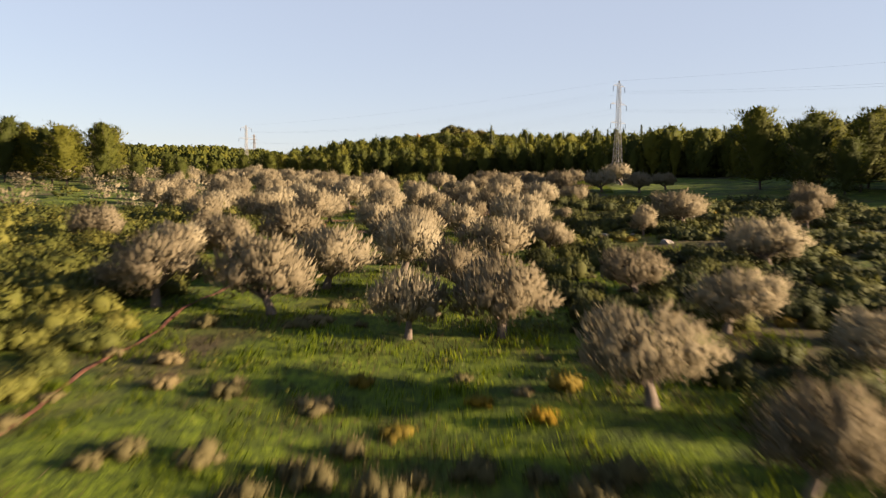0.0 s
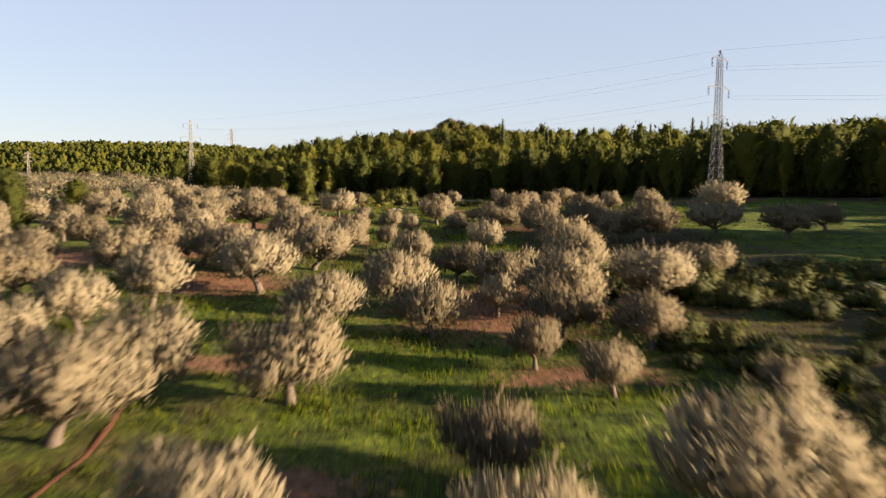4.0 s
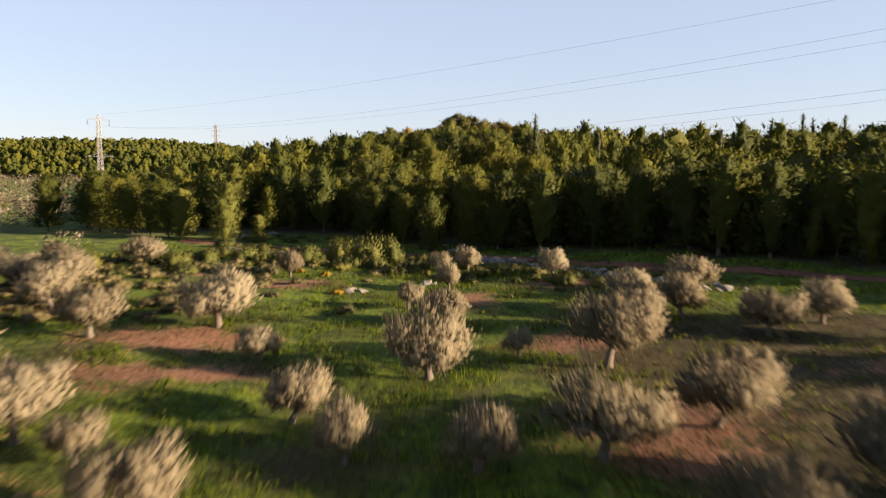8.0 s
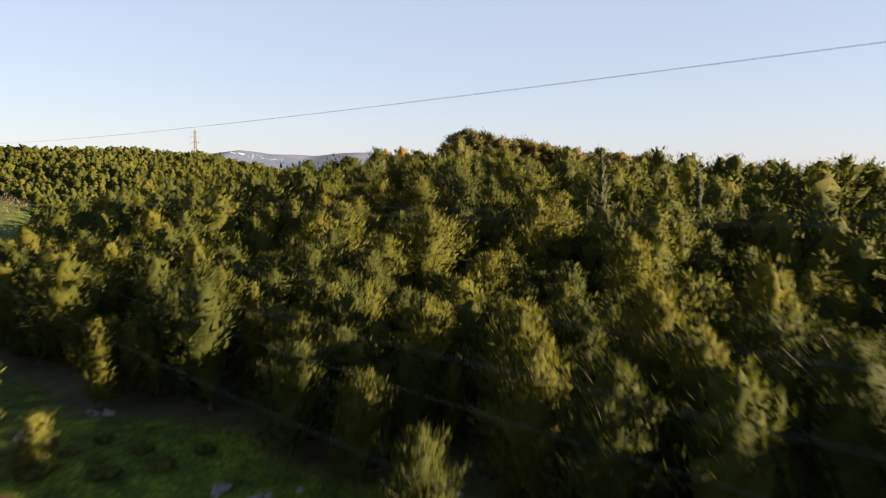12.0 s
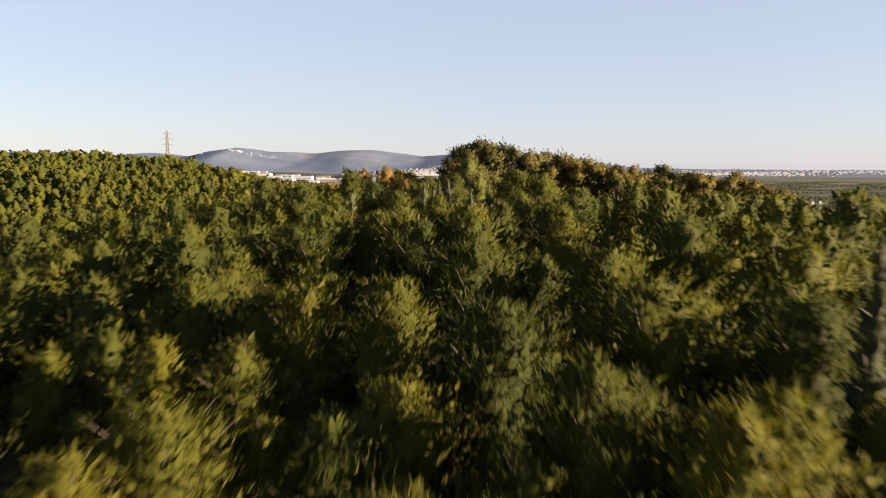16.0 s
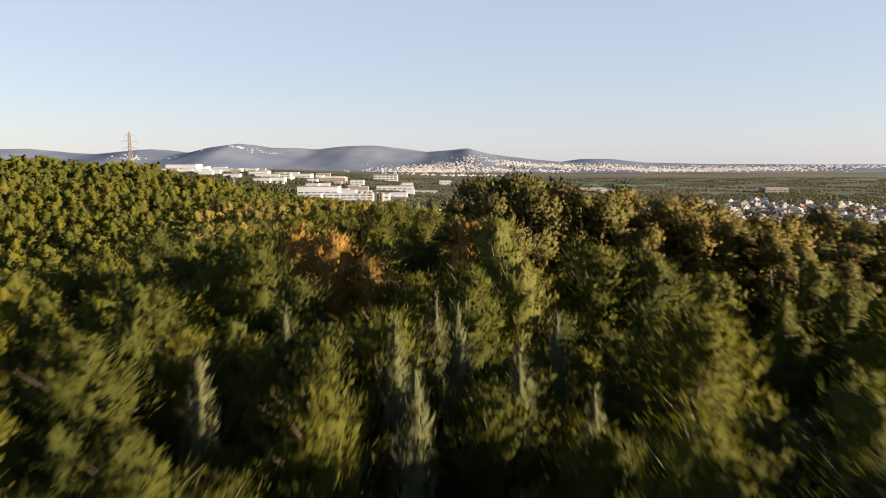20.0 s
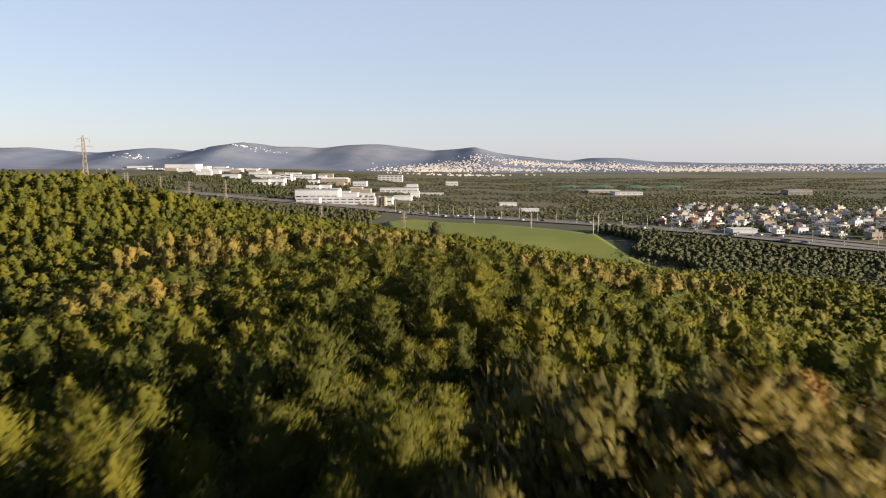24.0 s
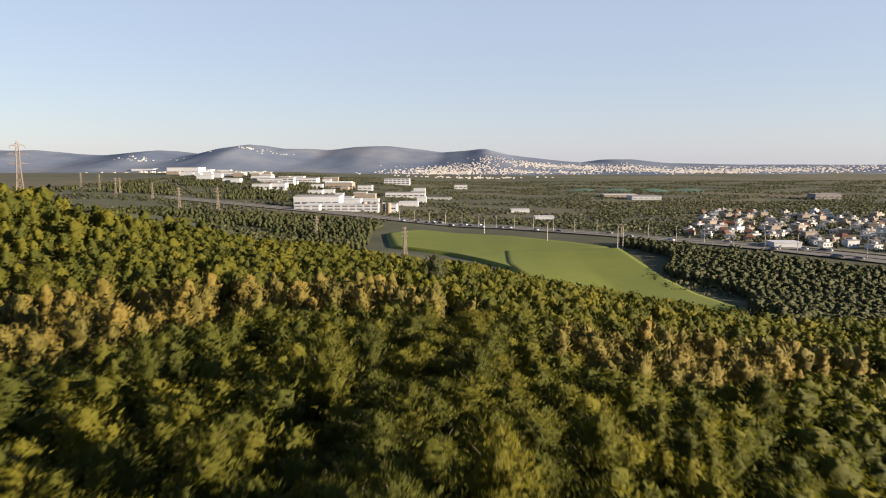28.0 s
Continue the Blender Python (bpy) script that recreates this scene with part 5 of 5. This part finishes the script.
STEEL_ARMS = ((14.5, 3.1), (18.8, 3.3), (23.0, 2.4))
TURN = math.atan2(0.678, 0.735)
line = []
for x, y, h in ((44.2, 170.6, 24.2), (-75.0, 299.0, 24.2), (163.0, 41.0, 24.2)):
    at = (x, y, float(ground(x, y)) - 0.1)
    if x < -70:
        at = (x, y, 37.0 - 24.2)
    pylon("lattice_pylon", "tall galvanised lattice pylon carrying power lines", h, 2.1, STEEL_ARMS, TURN, at)
    line.append(wire_ends(STEEL_ARMS, TURN, at, h))
for a, b, sag in ((line[0], line[1], 3.2), (line[0], line[2], 3.0)):
    for k, (p, q) in enumerate(zip(a, b)):
        p, q = np.array(p), np.array(q)
        u = np.linspace(0, 1, 40)[:, None]
        pts = p + (q - p) * u - np.array((0, 0, 1)) * (4 * sag * (0.5 if k == 6 else 1) * u * (1 - u))
        tagged(new("power_cable", mesh_of("power_cable", *tube(pts, [0.0075] * 40, 4), CABLE)), "thin grey overhead cable sagging between pylons", "cable", "overhead cables")
FAR_PYLONS = [(-174, 723, 27), (-200, 434, 15), (-330, 900, 24), (-650, 1674, 26), (-556, 1551, 26), (-464, 1411, 24), (-484, 1466, 22), (-399, 1377, 22), (-306, 1229, 24), (-256, 1208, 28), (-110, 1010, 18), (-28, 870, 18)]
for x, y, h in FAR_PYLONS:
    pylon("lattice_pylon", "pale lattice pylon standing in the valley", h, h * 0.13, ((h * 0.66, h * 0.13), (h * 0.8, h * 0.15), (h * 0.93, h * 0.1)), 0.6, (x, y, float(ground(x, y))), False)


# ---- the plain: field, highway, buildings ----
def draped(name, label, category, outline, mat, lift=0.5, cells=26):
    """A flat piece of land with that outline, laid over the ground as a net of quads."""
    p = np.array(outline, float)
    n = len(p) // 2
    u = np.linspace(0, 1, cells)
    side = lambda q: np.stack([np.interp(u, np.linspace(0, 1, len(q)), q[:, k]) for k in (0, 1)], 1)
    a, b = side(p[:n]), side(p[n:])
    g = a[None] + (b - a)[None] * np.linspace(0, 1, cells)[:, None, None]
    z = ground(g[..., 0], g[..., 1]) + lift
    z[0], z[-1], z[:, 0], z[:, -1] = z[0] - lift * 1.5, z[-1] - lift * 1.5, z[:, 0] - lift * 1.5, z[:, -1] - lift * 1.5   # the rim runs into the soil
    v = np.concatenate([g, z[..., None]], -1).reshape(-1, 3)
    i = (np.arange(cells - 1)[:, None] * cells + np.arange(cells - 1)).ravel()
    return tagged(new(name, mesh_of(name, v, np.stack([i, i + 1, i + 1 + cells, i + cells], 1), mat, smooth=True)), label, category, kind="structure")


draped("wheat_field", "flat bright green field of young wheat", "field",
       [(-58, 1040), (-36, 1095), (47, 1046), (123, 956), (-45, 940), (2, 900), (44, 800), (70, 690)], CROP, 2.0)
draped("wheat_field", "green corner of the wheat field before the wood", "field", [(123, 956), (125, 900), (122, 832), (128, 715), (34, 935), (30, 850), (36, 790), (58, 715)], CROP, 2.2)


def highway_y(x):
    return np.interp(x, (-420, -103, -38, 53, 124, 177, 240, 330, 700), (1420, 1250, 1200, 1142, 1074, 1008, 952, 880, 640))


hx = np.arange(-400, 690, 6.0)
for shift, half, name, label in ((-9, 7.5, "carriageway", "grey asphalt carriageway of the highway"), (9, 7.5, "carriageway", "far grey asphalt carriageway of the highway"), (27, 3.0, "service_road", "narrow asphalt road beside the highway")):
    rows = []
    for s in (-1, -0.5, 0, 0.5, 1):
        yy = highway_y(hx) + shift + s * half
        rows.append(np.stack([hx, yy, ground(hx, yy) + 0.9], 1))
    v = np.concatenate(rows)
    n = len(hx)
    i = (np.arange(4)[:, None] * n + np.arange(n - 1)).ravel()
    tagged(new(name, mesh_of(name, v, np.stack([i, i + 1, i + 1 + n, i + n], 1), ASPHALT)), label, "road", kind="structure")


def lamp_post(x, y, h):
    ob = thing("street_lamp", "tall grey lamp post beside the highway", "street lamp", "highway lamps")
    part("pole", mesh_of("pole", *tube([(0, 0, 0), (0, 0, h * 0.9), (0.6, 0, h)], [0.22, 0.16, 0.1], 6), STEEL), STEEL, ob)
    part("lamp_head", mesh_of("lamp_head", *box(0.4, 1.7, -0.25, 0.25, h - 0.1, h + 0.15), STEEL), STEEL, ob)
    ob.location = (x, y, float(ground(x, y)))
    return ob


post = lamp_post(-60, float(highway_y(-60)), 13)
for k in range(1, 30):
    x = -60 + k * 17
    y = float(highway_y(x))
    copy_thing(post, Matrix.Translation((x, y, float(ground(x, y)))))
for x, y, h in ((28, 1084, 13), (74, 993, 17), (120, 954, 18), (124, 955, 18)):
    copy_thing(post, Matrix.Translation((x, y, float(ground(x, y)))) @ Matrix.Diagonal((1.4, 1.4, h / 13, 1)))


def vehicle(mat):
    ob = thing("car", "small car on the highway", "car", "cars on the highway")
    part("body", mesh_of("body", *box(-2.2, 2.2, -0.9, 0.9, 0.35, 0.95), mat), mat, ob)
    part("cabin", mesh_of("cabin", *join([box(-1.2, 1.3, -0.8, 0.8, 0.95, 1.5)]), WINDOW), WINDOW, ob)
    for wx in (-1.4, 1.4):
        for wy in (-0.8, 0.8):
            part("wheel", mesh_of("wheel", *tube([(wx, wy - 0.12, 0.33), (wx, wy + 0.12, 0.33)], [0.33, 0.33], 8), GLASS_DISC), GLASS_DISC, ob)
    return ob


cr = random.Random(77)
cars = [vehicle(m) for m in (WHITE_WALL, WINDOW, GREY_ROOF)]
rows = []
for k in range(34):
    x = cr.uniform(-60, 330)
    y = float(highway_y(x)) + cr.choice((-12, -7, 7, 12))
    rows.append(Matrix.Translation((x, y, float(ground(x, y)) + 0.9)) @ Matrix.Rotation(-0.75, 4, "Z") @ Matrix.Diagonal((1.3, 1.3, 1.3, 1)))
for k, m in enumerate(rows[3:]):
    copy_thing(cars[k % 3], m)
for ob, m in zip(cars, rows):
    ob.matrix_basis = m


def hall(x, y, w, h, deep, wall=None, bands=1, label="long white factory hall with flat roof", sawtooth=False):
    """A works building: walls, roof slab with parapet and dark window bands."""
    wall = wall or WHITE_WALL
    ob = thing("factory_building", label, "building", "factories")
    part("wall", mesh_of("wall", *box(-w / 2, w / 2, 0, deep, -6, h), wall), wall, ob)
    part("roof", mesh_of("roof", *box(-w / 2 - 0.4, w / 2 + 0.4, -0.4, deep + 0.4, h, h + 0.5), GREY_ROOF if bands % 2 else WHITE_WALL), GREY_ROOF, ob)
    for k in range(bands):
        z = h * (k + 0.45) / (bands + 0.2)
        n = max(2, int(w / 9))
        for j in range(n):
            x0 = -w / 2 + w * (j + 0.12) / n
            part("window", mesh_of("window", *box(x0, x0 + w * 0.74 / n, -0.12, 0.05, z, z + min(1.9, h * 0.16)), WINDOW), WINDOW, ob)
    if sawtooth:
        for j in range(9):
            x0 = -w / 2 + w * j / 9
            v = np.array([(x0, 0, h), (x0 + w / 9, 0, h), (x0, 0, h + 2.6), (x0, deep, h), (x0 + w / 9, deep, h), (x0, deep, h + 2.6)], float)
            me = bpy.data.meshes.new("roof_tooth")
            me.from_pydata(v.tolist(), [], [(0, 1, 2), (3, 5, 4), (0, 2, 5, 3), (1, 4, 5, 2), (0, 3, 4, 1)])
            me.materials.append(WHITE_WALL)
            part("roof_tooth", me, WHITE_WALL, ob)
    ob.location = (x, y, float(ground(x, y)))
    return ob


HALLS = [(-176, 1345, 58, 19, 34, 0), (-140, 1318, 92, 10, 22, 2), (-96, 1332, 46, 12, 26, 1), (-178, 1296, 30, 8, 14, 2), (-1301, 3400, 91, 24, 60, 0), (-768, 2447, 89, 24, 60, 0),
         (-742, 2543, 38, 14, 40, 0), (-579, 2252, 70, 13, 50, 1), (-441, 2058, 46, 13, 30, 0), (-395, 1968, 49, 12, 36, 1), (-341, 1891, 23, 20, 20, 3)]
for x, y, w, h, d, b in HALLS:
    hall(x, y, w, h * 0.8, d, None, b + (b == 0 and w > 40))
HALLS_FAR = [(-350, 1723, 32, 13, 24, 1), (-321, 1731, 26, 16, 24, 0), (-342, 2059, 52, 12, 40, 0), (-273, 1838, 22, 10, 20, 0), (-181, 1857, 28, 12, 24, 0), (-143, 2155, 60, 18, 30, 3),
             (-89, 1691, 69, 11, 30, 1), (-31, 1688, 47, 4, 20, 0), (9, 2073, 29, 12, 20, 0), (86, 1386, 24, 5, 14, 0), (104, 1268, 22, 4, 12, 0), (331, 1695, 51, 7, 40, 0), (246, 962, 20, 5, 14, 0)]
for x, y, w, h, d, b in HALLS_FAR:
    hall(x, y, w, h * 0.8, d, None, b + (b == 0 and w > 24), "white industrial building on the plain")
hall(-232, 1854, 54, 12, 40, CREAM_WALL, 1, "cream factory hall with sawtooth roof", True)
hall(300, 1760, 60, 5, 30, CREAM_WALL, 0, "low sandy quarry building")
hall(640, 1690, 44, 9, 30, GREY_ROOF, 1, "dark grey warehouse behind the town")
wk = random.Random(83)
for k in range(52):   # workshops between the large halls along the foot of the hills
    u = wk.random()
    x, y = -60 - 760 * u ** 1.1 + wk.gauss(0, 40), 1560 + 1100 * u + wk.gauss(0, 110)
    hall(x, y, wk.uniform(14, 38), wk.uniform(5, 10), wk.uniform(12, 24), wk.choice((None, None, CREAM_WALL)), 0, "small pale workshop in the industrial area")
tank = thing("storage_tank", "round pale storage tank beside the factory", "tank", "factory tanks")
part("shell", mesh_of("shell", *tube([(0, 0, -2), (0, 0, 12)], [3.4, 3.4], 20), CREAM_WALL, smooth=True), CREAM_WALL, tank)
part("lid", mesh_of("lid", *tube([(0, 0, 12), (0, 0, 13.2)], [3.5, 0.3], 20), GREY_ROOF), GREY_ROOF, tank)
spots = [(-112 + 7.5 * k, 1322 + 2 * (k % 2)) for k in range(5)]
for x, y in spots[1:]:
    copy_thing(tank, Matrix.Translation((x, y, float(ground(x, y)))))
tank.location = (*spots[0], float(ground(*spots[0])))


def house(k):
    """A village house with flat or tiled roof, windows and a door."""
    r = random.Random(500 + k)
    w, d, h = r.uniform(6, 10), r.uniform(6, 10), r.choice((2.8, 3.0, 3.4, 5.2))
    wall = (CREAM_WALL, WHITE_WALL, TOWN_WALL, CREAM_WALL, TOWN_WALL, CREAM_WALL, WHITE_WALL, TOWN_WALL)[k]
    tiled = k == 3
    ob = thing("house", "pale rendered house with clay tile roof" if tiled else "pale rendered flat-roofed house in the town", "house", "town houses")
    part("wall", mesh_of("wall", *box(-w / 2, w / 2, 0, d, -3, h), wall), wall, ob)
    if tiled:
        v = [(-w / 2 - 0.5, -0.5, h), (w / 2 + 0.5, -0.5, h), (w / 2 + 0.5, d + 0.5, h), (-w / 2 - 0.5, d + 0.5, h), (-w / 4, d / 2, h + 2.4), (w / 4, d / 2, h + 2.4)]
        me = bpy.data.meshes.new("roof")
        me.from_pydata(v, [], [(0, 1, 5, 4), (1, 2, 5), (2, 3, 4, 5), (3, 0, 4), (3, 2, 1, 0)])
        me.materials.append(TILE_ROOF)
        part("roof", me, TILE_ROOF, ob)
    else:
        part("roof", mesh_of("roof", *box(-w / 2 - 0.3, w / 2 + 0.3, -0.3, d + 0.3, h, h + 0.45), GREY_ROOF), GREY_ROOF, ob)
        part("stair_head", mesh_of("stair_head", *box(w * 0.1, w * 0.4, d * 0.4, d * 0.8, h + 0.45, h + 2.0), wall), wall, ob)
    for z in np.arange(1.0, h - 1.5, 3.0):
        for j in range(3):
            x0 = -w / 2 + w * (j + 0.3) / 3
            part("window", mesh_of("window", *box(x0, x0 + w * 0.14, -0.1, 0.06, z, z + 1.4), WINDOW), WINDOW, ob)
    return ob


homes = [house(k) for k in range(8)]
hr = random.Random(91)
spots = []
while len(spots) < 260:
    x, y = hr.uniform(175, 690), hr.uniform(930, 1620)
    t = (y - highway_y(x))
    if 45 < t < 560 and x > 175 + 0.36 * t * (1 - 0.0004 * t) and all((x - a) ** 2 + (y - b) ** 2 > 140 for a, b in spots) and hr.random() < 1.0 - 0.0011 * t:
        spots.append((x, y))
for k, (x, y) in enumerate(spots):
    m = Matrix.Translation((x, y, float(ground(x, y)))) @ Matrix.Rotation(hr.uniform(-0.5, 0.5), 4, "Z")
    if k < 8:
        homes[k].matrix_basis = m
    else:
        copy_thing(homes[k % 8], m)
for dx in range(4):
    draped("shade_net", "green shade netting over a plot on the plain", "netting", [(240 + 75 * dx, 1960 - 8 * dx), (310 + 75 * dx, 1955 - 8 * dx), (240 + 75 * dx, 2060), (310 + 75 * dx, 2060)], NET, 3.0, 4)

# far towns: many small pale blocks on the slopes of the far hills
HILL_X = (-3200, -2250, -2070, -1920, -1770, -1530, -1350, -1200, -1050, -900, -810, -690, -540, -430, -360, -220, -90, 40, 130, 250, 460, 640, 760, 920, 1120, 1380, 2000, 3000)
HILL_H = (112, 116, 96, 90, 102, 110, 90, 120, 136, 116, 118, 112, 126, 132, 130, 116, 96, 104, 114, 80, 56, 40, 55, 56, 36, 28, 24, 22)


def hill_height(x, y):
    """The far ridge, with spurs and gullies."""
    foot, crest = 3050.0, 4250.0
    rise = smooth_step(foot, crest, y + 120 * np.sin(x * 0.004) + 60 * np.sin(x * 0.011))
    spur = 0.5 + 0.5 * np.sin(x * 0.013 + 1.5 * np.sin(y * 0.004) + 0.6 * np.sin(x * 0.031))
    h = np.interp(x, HILL_X, HILL_H) - 15
    drop = smooth_step(4300, 4900, y)
    return ground(x, y) * (1 - rise) + rise * 15 + h * (rise ** 1.6) * (1 - 0.12 * spur * rise * (1 - rise) * 3.0) - 60 * drop


hx, hy = np.meshgrid(np.linspace(-3000, 2900, 240), np.linspace(3040, 4900, 80))
hv = np.stack([hx, hy, hill_height(hx, hy) + np.where(hy < 3100, -1.5, 0.3) + 1.3 * np.sin(hx * 0.021 + 2 * np.sin(hy * 0.006)) * np.sin(hy * 0.013 + hx * 0.008)], -1).reshape(-1, 3)
i = (np.arange(79)[:, None] * 240 + np.arange(239)).ravel()
# distance haze is put into the hills' base colour as blue-grey
mat, nt, bsdf = material("haze_tinted_scrub", 1.0)
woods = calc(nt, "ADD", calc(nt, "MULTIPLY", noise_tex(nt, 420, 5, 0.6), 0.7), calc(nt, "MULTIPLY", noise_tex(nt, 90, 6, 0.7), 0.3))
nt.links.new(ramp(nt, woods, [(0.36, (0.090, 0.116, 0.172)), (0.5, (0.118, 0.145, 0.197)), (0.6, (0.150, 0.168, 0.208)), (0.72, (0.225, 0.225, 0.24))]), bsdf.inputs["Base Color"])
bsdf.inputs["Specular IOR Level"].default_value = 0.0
tagged(new("far_hills", mesh_of("far_hills", hv, np.stack([i, i + 1, i + 241, i + 240], 1), mat, smooth=True)), "hills on the horizon tinted bluish for haze", "hills", kind="structure")


def specks(name, label, mat, groups, seed):
    """Far-off buildings too small to tell apart."""
    g = np.random.default_rng(seed)
    vs, fs, n = [], [], 0
    for cx, cy, sx, sy, num in groups:
        for _ in range(num):
            x, y = cx + g.normal() * sx, cy + g.normal() * sy
            w, d, h = g.uniform(3.5, 8), g.uniform(4, 8), g.uniform(1.8, 4.2)
            z = float(hill_height(x, y)) if y > 3060 else float(ground(x, y))
            v, f = box(x - w / 2, x + w / 2, y, y + d, z - 3, z + h)
            vs.append(v), fs.append(f + n)
            n += 8
    return tagged(new(name, mesh_of(name, np.concatenate(vs), np.concatenate(fs), mat)), label, "town", kind="stuff")


specks("far_town", "pale houses of a distant town below the hills", TOWN_WALL,
       [(-40, 3440, 110, 110, 560), (150, 3230, 170, 60, 380), (330, 3640, 130, 60, 260), (520, 3560, 150, 70, 320), (900, 3350, 220, 90, 520), (1250, 3500, 300, 120, 400), (1900, 3600, 500, 150, 420),
        (-960, 3900, 80, 30, 26), (-1480, 3760, 80, 30, 26), (-1000, 3000, 120, 60, 110), (-820, 2700, 90, 50, 60), (60, 2780, 120, 40, 70)], 94)

# trees on the plain: belts, groves and gardens
pt = spread(-700, 1300, 760, 2500, 11, lambda x, y: (patchy(x, y, 75, 1.0) > 0.42) & (np.abs(x) < 0.72 * (y - 380)) & (np.abs(y - highway_y(x) - 8) > 27)
            & ~((x > -70) & (x < 150) & (y < highway_y(x) - 15) & (y > 720)), 61)
town_trees = spread(170, 700, 930, 1640, 9.5, lambda x, y: (y - highway_y(x) > 36) & (patchy(x, y, 22, 4) > 0.36), 62)
wr = np.random.default_rng(63)
pt = np.concatenate([pt, town_trees])
s = wr.uniform(1.8, 3.6, len(pt))
scatter("plain_trees", "scattered dark green trees on the plain", "trees", HAZED_LEAF, bush_template(251, 5, 4, 0.5, 0.16), np.column_stack([pt, s * 1.25, s * 0.95]), 64)
belt = spread(96, 430, 440, 1000, 4.6, lambda x, y: (y < highway_y(x) - 70) & (y > 716 - 0.62 * x) & (x > 136 + 10 * np.sin(y * 0.05) - 40 * smooth_step(700, 660, y)) & (x < 0.62 * (y - 300)), 65)
belt = np.concatenate([belt, spread(-640, -120, 1200, 1900, 11, lambda x, y: (patchy(x, y, 60, 3) > 0.52) & (y > highway_y(x) + 50) & (np.abs(x) > 0.12 * y), 72), spread(-330, -40, 900, 1180, 7, lambda x, y: (y < highway_y(x) - 95) & (x < -60 - 0.05 * (y - 900)) & (patchy(x, y, 40) > 0.3), 66)])
h = wr.uniform(5.0, 7.0, len(belt))
scatter("field_wood", "dark pine belt beside the wheat field", "wood", CYPRESS, pine_template(252, 10, 0, 0.13, 0.05, 1.9, 0.02, 1.0, 0.36)[1], np.column_stack([belt, h * wr.uniform(1.9, 2.7, len(belt)), h]), 67)
grove = spread(-60, 330, 1100, 1420, 9, lambda x, y: (y - highway_y(x) > 40) & (y - highway_y(x) < 150) & (x < 190 + 0.3 * (y - 1000)), 68)
grove = np.concatenate([grove, spread(112, 170, 790, 860, 7, lambda x, y: x + y < 960, 69), spread(60, 125, 690, 735, 7, lambda x, y: y > 700, 70)])
s = wr.uniform(2.2, 3.4, len(grove))
scatter("roadside_olive_trees", "grey olive trees planted beside the highway", "olive trees", HAZED_LEAF, bush_template(253, 8, 5, 0.4, 0.1), np.column_stack([grove, s, s * 1.2]), 71)
